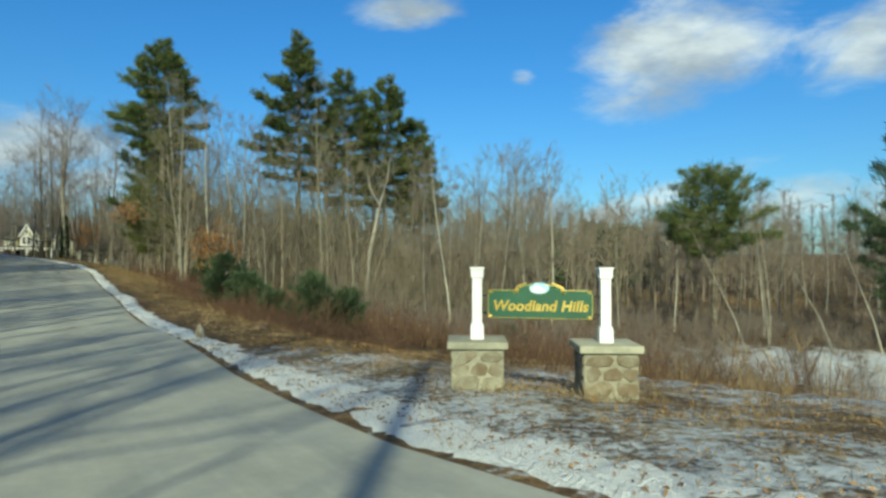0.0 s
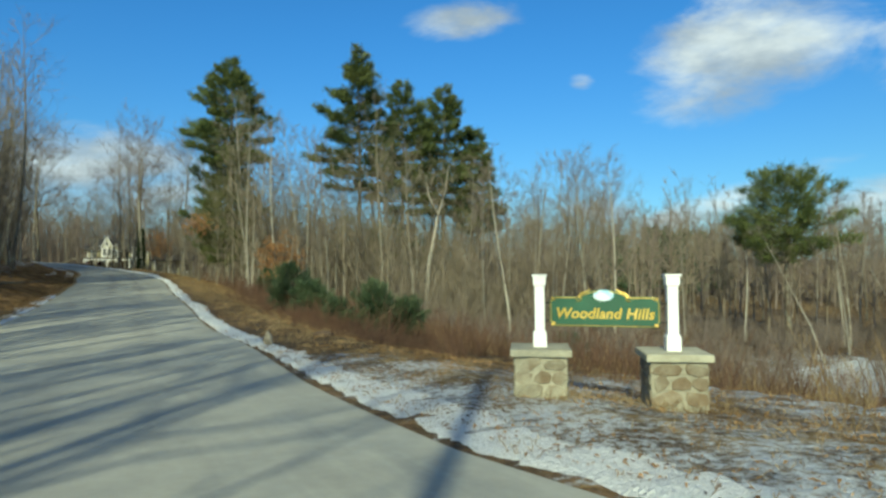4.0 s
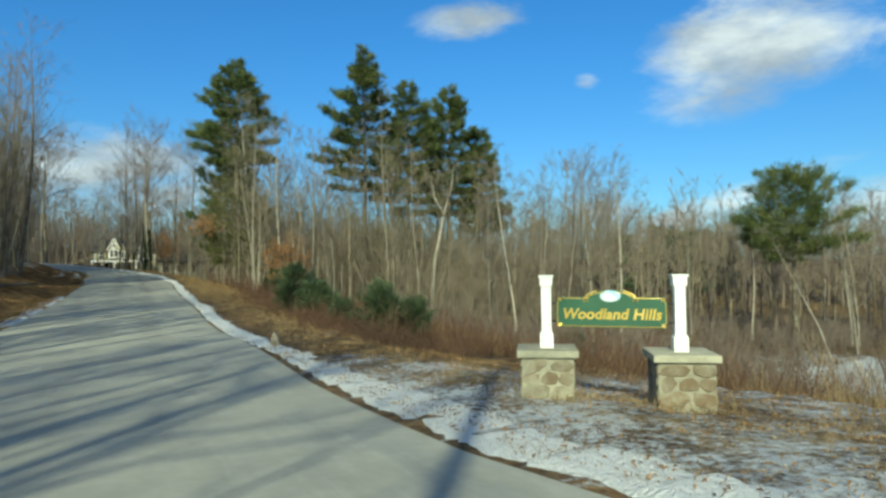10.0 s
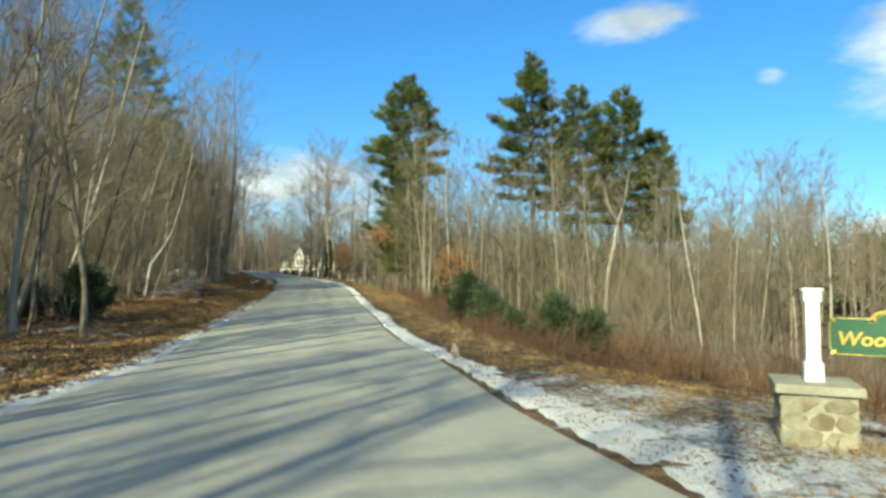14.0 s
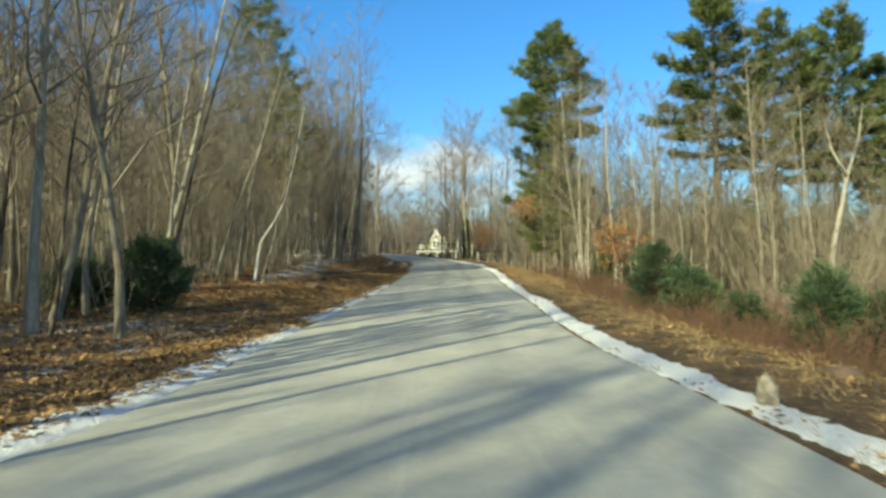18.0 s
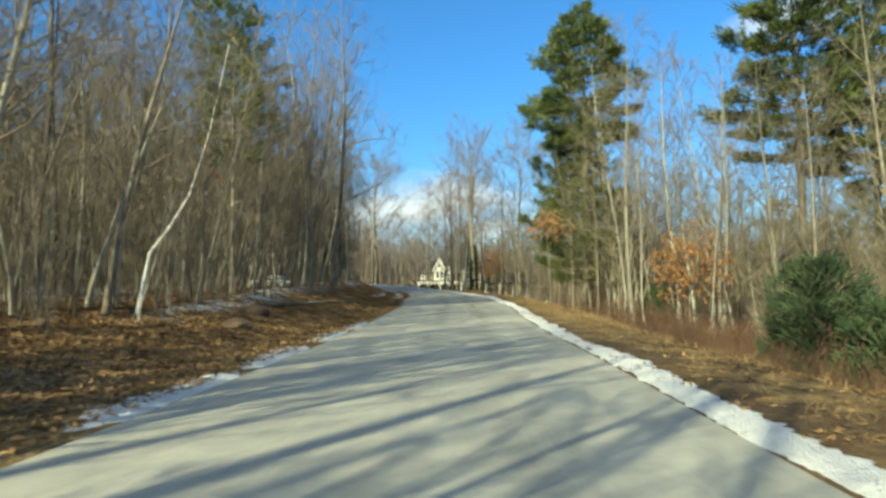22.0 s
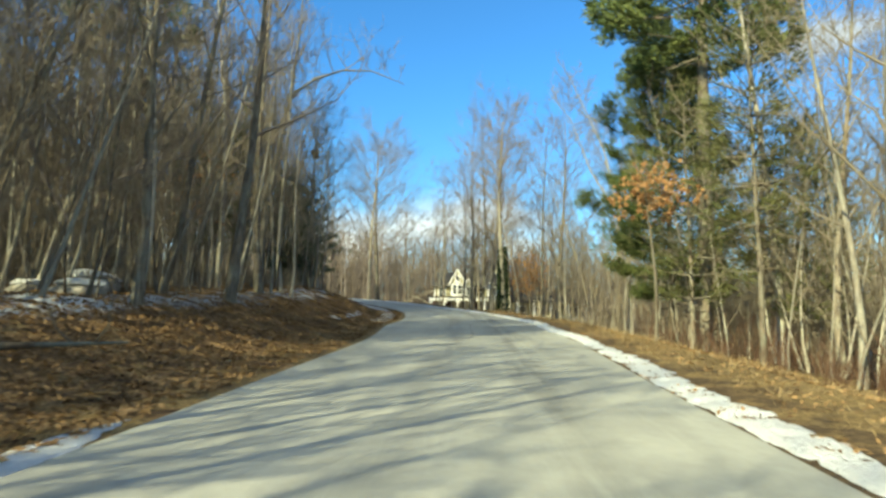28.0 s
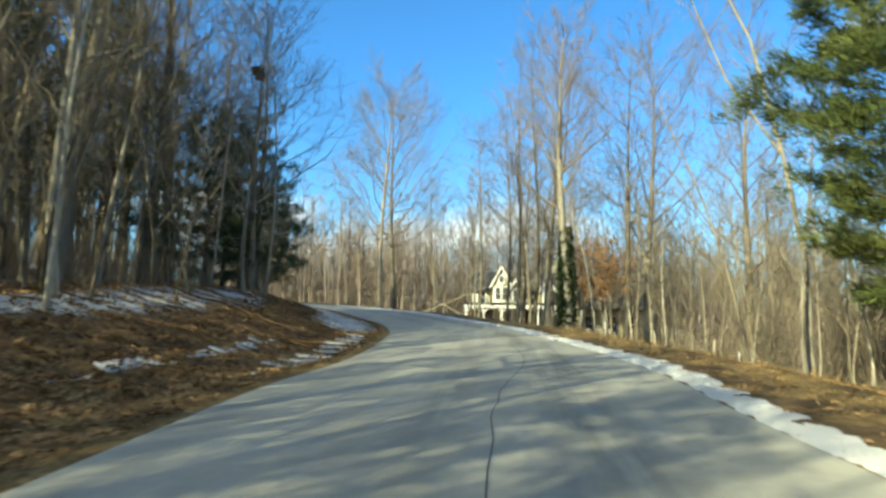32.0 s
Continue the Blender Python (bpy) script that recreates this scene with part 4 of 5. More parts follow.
# dense edge of the woods at the start of the rise
for i, (x, y) in enumerate(scatter(rng, 6, (-50, -18), (14, 42), lambda x, y, s, u, d: u < 0 and 6 < d < 13 and 24 < s < 44, 1.5)):
    plant("tall", i % 6, ("bark", "dark_bark", "bark")[i % 3], ("grey_twig", "twig")[i % 2], x, y, rng.uniform(0.8, 1.05), rng.uniform(0, 360))
for i, (x, y) in enumerate([(-51.5, 79.5), (-54.0, 82.0), (-57.5, 83.5), (-53.0, 86.5), (-60.0, 86.0), (-49.0, 83.0), (-47.5, 79.5), (-44.5, 79.0), (-63.5, 85.5), (-56.0, 88.0)]):
    plant("tall", i % 6, ("bark", "dark_bark", "bark")[i % 3], "grey_twig", x, y, rng.uniform(0.75, 1.0), 40.0 * i, words="tall leafless tree standing before the house")
for i, (x, y) in enumerate([(-54.8, 86.5), (-57.2, 88.6)]):
    plant("tall", (1, 3, 5, 0)[i], "dark_bark", "grey_twig", x, y, 1.15, 70.0 * i, words="dark leafless tree standing before the house")


def joined(name, label, category, mat, forms, spots, rng, sizes, crown=True):
    """Many plants that nobody could count, in one mesh."""
    vs, qs, n = [], [], 0
    ready = [[g.arrays() for g in f] for f in forms]
    z = lie([p[0] for p in spots], [p[1] for p in spots])[0]
    for (x, y), h in zip(spots, z):
        f = ready[int(rng.integers(len(ready)))]
        a, sz = rng.uniform(0, 6.3), rng.uniform(*sizes)
        rot = np.array([[math.cos(a), -math.sin(a), 0], [math.sin(a), math.cos(a), 0], [0, 0, 1]])
        for v, q in f:
            vs.append(v @ rot.T * sz + [x, y, h - 0.05])
            qs.append(q + n)
            n += len(v)
    return tagged(new(name, quad_mesh(name, np.concatenate(vs), np.concatenate(qs), mat)), label, category, kind="stuff")


joined("street_trees", "bare trees across the street whose shadows cross the lane", "woods", "bark", [FORMS["pole", k] for k in (1, 2, 3)], pole_spots, R(465), (0.8, 1.1))
joined("street_woods", "large leafless trees across the street", "woods", "bark", [FORMS["tall", 0], FORMS["wide", 1], FORMS["tall", 2]], BEHIND, R(466), (0.75, 1.0))

# far woods all round
far_forms = [bare_tree(R(200 + k), 13 + 1.5 * k, 0.13, 0.2, 12, 0.27, 4, 5, 0.03, 1.9, rise=(0.5, 1.5), light=True) for k in range(4)]
def ring(rng, n, test):
    out = []
    while len(out) < n:
        a, r = rng.uniform(-math.pi, math.pi), rng.uniform(78, 150)
        x, y = -22 + r * math.sin(a), 32 + r * math.cos(a)
        if test(x, y) and abs(road_at(x, y)[1][0]) > 6:
            out.append((x, y))
    return out
rng = R(11)
joined("far_woods", "grey-brown leafless woods in the distance", "woods", "grey_twig", far_forms, ring(rng, 250, lambda x, y: y > -10), rng, (0.7, 1.1))
joined("left_woods", "dense brown leafless woods behind the first trees", "woods", "twig", far_forms, scatter(rng, 175, (-95, -16), (2, 105), lambda x, y, s, u, d: u < 0 and 16 < d < 50 and (x < -46 or d > 24), 1.6), rng, (0.75, 1.2))
joined("bank_woods", "dense grey leafless woods behind the leafy bank", "woods", "twig", far_forms, scatter(rng, 105, (-84, -46), (18, 64), lambda x, y, s, u, d: u < 0 and d > 8.5, 1.4), rng, (0.85, 1.25))
joined("wetland_rim", "grey-brown leafless woods beyond the wetland", "woods", "grey_twig", far_forms, scatter(rng, 110, (14, 95), (62, 130), lambda x, y, s, u, d: x > 0.2 * y, 2.4), rng, (0.6, 0.95))
joined("right_woods", "dense tan leafless woods beyond the pines", "woods", "twig", far_forms, scatter(rng, 190, (-60, 30), (58, 112), lambda x, y, s, u, d: u > 0 and 20 < d < 75, 1.6), rng, (0.6, 0.95))


joined("bend_woods", "grey leafless woods round the bend of the lane", "woods", "grey_twig", far_forms, scatter(rng, 165, (-115, -50), (60, 128), lambda x, y, s, u, d: (u > 0 and 14 < d < 50 and s > 96) or (u < 0 and 6 < d < 25 and s > 100), 1.8), rng, (0.65, 1.05))

joined("far_bend_woods", "grey-brown leafless woods far round the bend", "woods", "grey_twig", far_forms, scatter(R(16), 110, (-130, -52), (68, 132), lambda x, y, s, u, d: 0.62 < -(x + 29) / (y - 46) < 2.1 and math.hypot(x + 29, y - 46) > 50 and d > 7 and not (-76 < x < -44 and 84 < y < 106), 1.8), R(17), (0.7, 1.0))


def haze_tree(rng, h, w):
    """A distant leafless tree: a trunk and a spray of branches."""
    g = Quads()
    tube(g, [(0, 0, -0.5), (0.1, 0, h * 0.5), (0, 0.1, h * 0.95)], [0.16, 0.11, 0.03], 3)
    n = 110
    f = rng.uniform(0.18, 0.95, n)
    a = np.column_stack([np.zeros(n), np.zeros(n), f * h])
    d = rng.normal(0, 1, (n, 3)) * [1, 1, 0.3] + [0, 0, 1.1]
    d /= np.linalg.norm(d, axis=1)[:, None]
    e = a + d * (w * (1.15 - f) * rng.uniform(0.5, 1.2, n))[:, None]
    ribbons(g, a, e, 0.075, rng)
    m = a + (e - a) * rng.uniform(0.3, 0.9, (n, 1))
    ribbons(g, m, m + (d + rng.normal(0, 0.5, (n, 3))) * w * 0.3, 0.05, rng)
    return [g]


rng = R(14)
far_spots = []
while len(far_spots) < 700:
    a, r = rng.uniform(-1.9, 1.75), 90 + 110 * rng.uniform(0, 1) ** 1.8
    far_spots.append((-22 + r * math.sin(a), 32 + r * math.cos(a)))
far_spots = [p for p, u in zip(far_spots, road_at([p[0] for p in far_spots], [p[1] for p in far_spots])[1]) if abs(u) > 6]
joined("ridge_woods", "grey-brown leafless woods on the far rise", "woods", "grey_twig", [haze_tree(R(310 + k), 12 + k, 4.5) for k in range(4)], far_spots, rng, (0.7, 1.15))


def tuft_tree(rng, h, w):
    g = Quads()
    n = 70
    pts = np.column_stack([rng.normal(0, w * 0.4, n), rng.normal(0, w * 0.4, n), rng.uniform(0.15, 1.0, n) * h])
    pts[:, :2] *= (1.15 - pts[:, 2:3] / h)
    blades(g, pts, np.column_stack([pts[:, 0], pts[:, 1], np.full(n, 0.4)]), 6, 1.5, 0.7, 0.6, rng)
    return [g]


rng = R(12)
joined("far_pines", "dark green pines along the far ridge", "woods", "dark_needles", [tuft_tree(R(300 + k), 13 + k, 5) for k in range(3)], [p for p in ring(rng, 26, lambda x, y: y > 90 and 0.14 < x / y < 0.34)], rng, (0.55, 0.85))


# brush: thickets of thin stems
def brush_form(rng, h, n, thick=1.0):
    g = Quads()
    for _ in range(n):
        a = rng.uniform(0, 6.3)
        d = unit(np.array([math.cos(a) * 0.4, math.sin(a) * 0.4, 1.0]))
        ln = h * rng.uniform(0.5, 1.1)
        b = np.array([rng.normal(0, 0.25), rng.normal(0, 0.25), 0])
        tip = b + d * ln + rng.normal(0, 0.1, 3)
        tube(g, np.stack([b, b + d * ln * 0.5, tip]), np.array([0.009, 0.007, 0.003]) * thick, 3)
        for _ in range(5):
            f = rng.uniform(0.3, 0.95)
            td = unit(d + rng.normal(0, 0.5, 3))
            ribbons(g, [b + d * ln * f], [b + d * ln * f + td * ln * rng.uniform(0.15, 0.35)], 0.009 * thick, rng)
    return [g]


rng = R(13)
brush = [brush_form(R(320 + k), 1.2 + 0.2 * k, 12, 1.3) for k in range(4)]
joined("brush", "reddish brown leafless brush beside the road", "brush", "red_twig", brush, scatter(rng, 520, (-30, 8), (10, 60), lambda x, y, s, u, d: u > 0 and 4.6 + 2.0 * (s < 26) + 2.5 * (s < 15) < d < 13 and s > 9, 0.5), rng, (0.5, 1.0))
joined("verge_brush", "low reddish brown brambles and weeds on the verge", "brush", "red_twig", brush, scatter(rng, 330, (-24, -1), (11, 44), lambda x, y, s, u, d: u > 0 and 2.6 < d < 6.0 and 17 < s < 46 and rng.random() < 0.15 + 0.28 * (d - 2.4), 0.35), rng, (0.2, 0.45))
joined("wetland_brush", "dense grey-brown shrubs along the wetland", "brush", "grey_twig", [brush_form(R(340 + k), 2.6, 18, 2.0) for k in range(3)], scatter(rng, 520, (-10, 42), (20, 62), lambda x, y, s, u, d: u > 0 and d > 11 and not (x > 14 and 20 < y < 44 and rng.random() < 0.85), 0.9), rng, (0.5, 1.0))
joined("understorey", "tangle of thin brown stems under the trees", "brush", "twig", [brush_form(R(350 + k), 1.8, 10, 1.3) for k in range(3)], scatter(rng, 330, (-70, -10), (4, 80), lambda x, y, s, u, d: u < 0 and 4.6 < d < 16 and s > 5, 0.7), rng, (0.5, 1.1))
joined("right_understorey", "tangle of thin tan stems under the trees", "brush", "twig", [brush_form(R(360 + k), 2.2, 10, 1.5) for k in range(3)], scatter(rng, 260, (-60, 4), (38, 85), lambda x, y, s, u, d: u > 0 and d > 6.5 and s > 44, 0.8), rng, (0.5, 1.2))

rng = R(15)
joined("bend_thicket", "tangle of grey-brown stems in the woods round the bend", "brush", "grey_twig", [brush_form(R(370 + k), 4.5, 14, 4.0) for k in range(4)], scatter(rng, 560, (-125, -15), (66, 128), lambda x, y, s, u, d: d > 9 + 2 * (u > 0) and s > 84 and not (-74 < x < -44 and 78 < y < 104), 1.0), rng, (0.5, 1.15))

# thickets that close the woods behind the first trees
tall_brush = [brush_form(R(380 + k), 7.0, 16, 2.0) for k in range(4)]
joined("left_thicket", "dense olive-brown saplings deep in the woods", "brush", "twig", tall_brush, scatter(rng, 330, (-95, -16), (4, 100), lambda x, y, s, u, d: u < 0 and 10.5 < d < 28 and 14 < s < 112 and not (s > 66 and d < 15), 0.9), rng, (0.6, 1.15))
joined("right_thicket", "dense tan saplings beside the lane", "brush", "twig", tall_brush, scatter(rng, 330, (-40, 6), (38, 84), lambda x, y, s, u, d: u > 0 and (6.2 < d < 12 and 48 < s < 59 and x < -21 or 14 < d < 34 and s > 42), 0.9), rng, (0.65, 1.25))
joined("house_thicket", "grey-brown saplings behind the house", "brush", "grey_twig", tall_brush, scatter(rng, 380, (-125, -10), (98, 128), lambda x, y, s, u, d: d > 12, 1.0), rng, (0.8, 1.5))

# ---- the entrance sign ----


def stone_mesh(rng, w, h, depth):
    """One rounded field stone, flat at the back."""
    bm = bmesh.new()
    n = 7
    ring = []
    a0 = rng.uniform(0, 6.3)
    for i in range(n):
        a = a0 + i * 6.283 / n + rng.normal(0, 0.12)
        r = 0.5 * (abs(math.cos(a)) ** 3 + abs(math.sin(a)) ** 3) ** (-1 / 3) * rng.uniform(0.78, 1.08)
        ring.append((r * w * math.cos(a), r * h * math.sin(a)))
    back = [bm.verts.new((x, 0.02, z)) for x, z in ring]
    mid = [bm.verts.new((x, -depth * 0.55, z)) for x, z in ring]
    top = [bm.verts.new((x * 0.9, -depth * rng.uniform(0.85, 1.1), z * 0.9)) for x, z in ring]
    for lo, hi in ((back, mid), (mid, top)):
        for i in range(n):
            bm.faces.new((lo[i], lo[(i + 1) % n], hi[(i + 1) % n], hi[i]))
    bm.faces.new(top)
    bmesh.ops.recalc_face_normals(bm, faces=bm.faces)
    return bm_mesh("stone", bm, "fieldstone")


def make_sign():
    x0, y0 = 0.45, 8.26
    g = min(ground_z(0.52, 7.9), ground_z(2.1, 7.6), -0.2) + 0.06
    sign = thing("entrance_sign", "green and gold entrance sign between white posts on stone piers", "sign", x0, y0, g, -12.5)
    rng = R(21)
    stones = [stone_mesh(rng, 1, 1, 0.016) for _ in range(7)]
    body_h, side = 0.535, 0.66
    for px in (0.0, 1.64):
        bm = bmesh.new()
        box(bm, 0, 0, body_h / 2 - 0.1, side, side, body_h + 0.2, 0.02)
        pier = part("pier", bm_mesh("pier", bm, "mortar"), sign, "square pier of mortared fieldstone")
        pier.matrix_basis = pose(px, 0, 0, 0, 0, 10.5)
        for face in range(4):
            turn = Matrix.Rotation(face * math.pi / 2, 4, "Z")
            z = 0.0
            for row in range(3):
                hgt = (0.19, 0.17, 0.15)[(row + face) % 3]
                x = -side / 2
                cuts = sorted(rng.uniform(0.22, 0.42, 3))
                widths = [side * c / sum(cuts) for c in rng.permutation(cuts)] if (row + face) % 2 else [side * f for f in (0.56, 0.44)]
                for w in widths:
                    st = part("stone", stones[int(rng.integers(7))], pier)
                    st.matrix_basis = turn @ Matrix.Translation((x + w / 2, -side / 2 + 0.004, z + hgt / 2)) @ Matrix.Rotation(rng.normal(0, 0.4), 4, "Y") @ Matrix.Diagonal((w * 0.99, rng.uniform(0.7, 1.4), hgt * 1.0, 1))
                    x += w
                z += hgt
        bm = bmesh.new()
        box(bm, 0, 0, 0.045, 0.77, 0.77, 0.09, 0.015)
        cap = part("cap_stone", bm_mesh("cap_stone", bm, "cap_stone"), sign, "thick pale grey slab on the pier")
        cap.matrix_basis = pose(px, 0, body_h, 0, 0, 10.5)
        top = body_h + 0.09
        bm = bmesh.new()
        for z, sx, sz in ((0.09, 0.172, 0.18), (0.19, 0.155, 0.02), (0.50, 0.128, 0.63), (0.805, 0.145, 0.02), (0.865, 0.165, 0.11), (0.93, 0.195, 0.03)):
            box(bm, 0, 0, z, sx, sx, sz, 0.006)
        post = part("post", bm_mesh("post", bm, "white_paint"), sign, "white square post with a moulded base and head")
        post.matrix_basis = pose(px, 0, top, 0, 0, 10.5)
    # board with an arched crest
    def outline(grow):
        w, lo, hi, c = 0.68 + grow, 0.90 - grow, 1.285 + grow, 0.055
        pts = [(-w + c, lo), (w - c, lo), (w, lo + c), (w, hi - c), (w - c, hi)]
        pts += [(0.36 - 0.0 + grow * 0.5, hi)]
        for i in range(0, 13):
            a = math.radians(8 + i * (164 / 12))
            pts.append(((0.30 + grow) * math.cos(a), hi - 0.015 + (0.105 + grow * 0.4) * math.sin(a)))
        pts += [(-0.36 - grow * 0.5, hi), (-w + c, hi), (-w, hi - c), (-w, lo + c)]
        return pts

    def slab(name, pts, y0, y1, mat, parent, label=""):
        bm = bmesh.new()
        f = bm.faces.new([bm.verts.new((x, y0, z)) for x, z in pts])
        got = bmesh.ops.extrude_face_region(bm, geom=[f])
        bmesh.ops.translate(bm, verts=[v for v in got["geom"] if isinstance(v, bmesh.types.BMVert)], vec=(0, y1 - y0, 0))
        bmesh.ops.recalc_face_normals(bm, faces=bm.faces)
        ob = part(name, bm_mesh(name, bm, mat), parent, label)
        return ob

    board = slab("board", outline(0.0), -0.03, 0.03, "green_paint", sign, "dark green carved board with an arched top")
    board.location = (0.82, 0, 0)
    # raised gold edge
    def edge_line(pts, r, y):
        q = Quads()
        p = [(x, y, z) for x, z in pts]
        p = p + p[:2]
        for a, b in zip(p[:-1], p[1:]):
            tube(q, [a, b], [r, r], 6)
        return q
    part("gold_rim", edge_line(outline(-0.014), 0.006, -0.03).mesh("gold_rim", "gold"), board, "thin gilded edge line")
    bm = bmesh.new()
    bmesh.ops.create_uvsphere(bm, u_segments=20, v_segments=10, radius=1.0, matrix=Matrix.Translation((0, -0.03, 1.30)) @ Matrix.Diagonal((0.132, 0.012, 0.074, 1)))
    part("emblem", bm_mesh("emblem", bm, "pond_blue", True), board, "white and blue oval emblem")
    for side in (-1, 1):
        a = np.linspace(0, 1, 9)
        q = Quads()
        tube(q, np.column_stack([side * (0.30 - 0.13 * a + 0.02 * np.sin(a * 6)), np.full(9, -0.034), 1.27 + 0.11 * a ** 0.7]), 0.016 * (1.2 - a), 5)
        part("scroll", q.mesh("scroll", "gold"), board, "gilded scroll beside the emblem")
        q = Quads()
        tube(q, np.column_stack([side * (0.31 + 0.03 * np.cos(a * 5.5)), np.full(9, -0.034), 1.255 + 0.026 * np.sin(a * 5.5)]), 0.008, 5)
        part("curl", q.mesh("curl", "gold"), board, "small gilded curl")
        for z0, z1 in ((1.27, 1.235), (0.915, 0.95)):
            q = Quads()
            tube(q, [(side * 0.655, -0.034, z0), (side * 0.61, -0.034, z1)], [0.02, 0.006], 5)
            part("corner_leaf", q.mesh("corner_leaf", "gold"), board, "gilded corner leaf")
    words = bpy.data.curves.new("lettering", "FONT")
    words.body, words.align_x, words.align_y = "Woodland Hills", "CENTER", "CENTER"
    words.size, words.extrude, words.offset, words.shear, words.space_character = 0.186, 0.010, 0.005, 0.2, 1.03
    words.materials.append(MAT["gold"])
    ob = part("lettering", words, board, "raised gold slanted letters")
    ob.matrix_basis = pose(0, -0.034, 1.065, 90, 0, 0)
    for sx in (-1, 1):
        for z in (0.97, 1.2):
            bm = bmesh.new()
            box(bm, sx * 0.72, 0, z, 0.13, 0.018, 0.018, 0.003)
            part("bracket", bm_mesh("bracket", bm, "rubber"), board, "small dark metal bracket")


make_sign()

# ---- landmark trees ----


def birch_tree():
    x, y = -27.5, 26.4
    right, fwd = np.array([0.842, 0.539]), np.array([-0.539, 0.842])
    prof = [(0, -0.2, 0), (-0.06, 0.6, 0), (-0.09, 1.2, 0), (0.10, 1.45, 0.1), (0.4, 1.95, 0.2), (1.1, 3.1, 0.4), (1.58, 4.6, 0.5), (1.92, 6.4, 0.6), (2.2, 8.0, 0.7), (2.6, 10.0, 0.8)]
    stem = smooth_line([(a * right[0] + c * fwd[0], a * right[1] + c * fwd[1], z) for a, z, c in prof], 0.25)
    stem = stem[::2]
    trunk, crown = bare_tree(R(400), 10, 0.062, 0.45, 14, 0.2, 4, 5, stem=stem, rise=(0.5, 1.3))
    ob = tree_thing("birch", "leaning white birch bent near its foot", trunk, crown, "birch", "twig")
    ob.location = (x, y, ground_z(x, y))


birch_tree()


def forked_tree(x, y, prof, fork, radius, bark, label, seed, turn):
    c, s_ = math.cos(radians(turn)), math.sin(radians(turn))
    line = lambda pr: np.array([(a * c - b * s_, a * s_ + b * c, z) for a, b, z in pr])
    trunk, crown = bare_tree(R(seed), prof[-1][2], radius, 0.55, 14, 0.18, 6, 6, stem=line(prof), rise=(0.4, 1.2))
    q = line(fork)
    tube(trunk, q, np.linspace(radius * 0.5, 0.015, len(q)), 6)
    _, more = bare_tree(R(seed + 1), prof[-1][2] * 0.8, radius * 0.6, 0.4, 10, 0.2, 5, 6, stem=q, rise=(0.4, 1.2))
    crown.add(*more.arrays())
    ob = tree_thing("bare_tree", label, trunk, crown, bark, "twig", "bare woodland trees")
    ob.location = (x, y, ground_z(x, y))


forked_tree(-5.9, 49.5, [(0, 0, -0.2), (-0.15, 0, 2.4), (0.05, 0, 5.2), (0.5, 0, 7.4), (0.85, 0, 9.2), (1.5, 0.2, 11.2), (1.8, 0.3, 13.3)], [(0.85, 0, 9.2), (0.1, 0, 10.6), (-0.2, 0.2, 12.4)], 0.21, "pale_bark", "pale crooked tree that forks above the brush", 410, 17)
forked_tree(0.4, 55.0, [(0, 0, -0.2), (0.2, 0, 2.5), (-0.4, 0, 4.4), (0.5, 0, 6.5), (0.7, 0, 9.5)], [(-0.4, 0, 4.4), (-0.9, 0.2, 6.5), (-0.8, 0.2, 8.5)], 0.17, "pale_bark", "pale crooked sapling in the brush", 420, 10)
forked_tree(-34.9, 73.0, [(0, 0, -0.2), (0, 0, 4), (-0.6, 0, 8), (-1.6, 0, 12.5), (-3.0, 0, 15.5), (-4.2, 0, 18.0)], [(-0.6, 0, 8), (-2.4, 0.3, 11), (-3.6, 0.5, 14.5), (-5.2, 0.5, 16.5)], 0.11, "pale_bark", "pale-limbed tree rising behind a pine", 440, 39)
forked_tree(-47.0, 53.0, [(0, 0, -0.2), (0.2, 0, 3), (0.7, 0, 6.5), (1.3, 0, 10), (1.7, 0, 14), (1.8, 0, 18)], [(1.3, 0, 10.0), (2.5, 0.3, 11.1), (3.9, 0.5, 11.7), (5.4, 0.7, 11.8), (7.2, 0.9, 11.2)], 0.19, "pale_bark", "thick pale trunk on the bank with one long limb", 450, 39)
for i, (x, y, tip) in enumerate([(20.5, 42.0, -4.4), (23.5, 45, -1.0), (27.0, 43.0, -5.0), (31, 44, -3.5)]):
    st = [(0, 0, -0.2), (tip * 0.2, 0, 2.4), (tip * 0.5, 0.1, 5.2), (tip * 0.8, 0.2, 8.0)]
    trunk, crown = bare_tree(R(430 + i), 8, 0.065, 0.5, 9, 0.16, 4, 5, stem=st)
    ob = tree_thing("bare_tree", "leaning pale dead tree in the wetland", trunk, crown, "pale_bark", "twig", "bare woodland trees")
    ob.location = (x, y, ground_z(x, y))


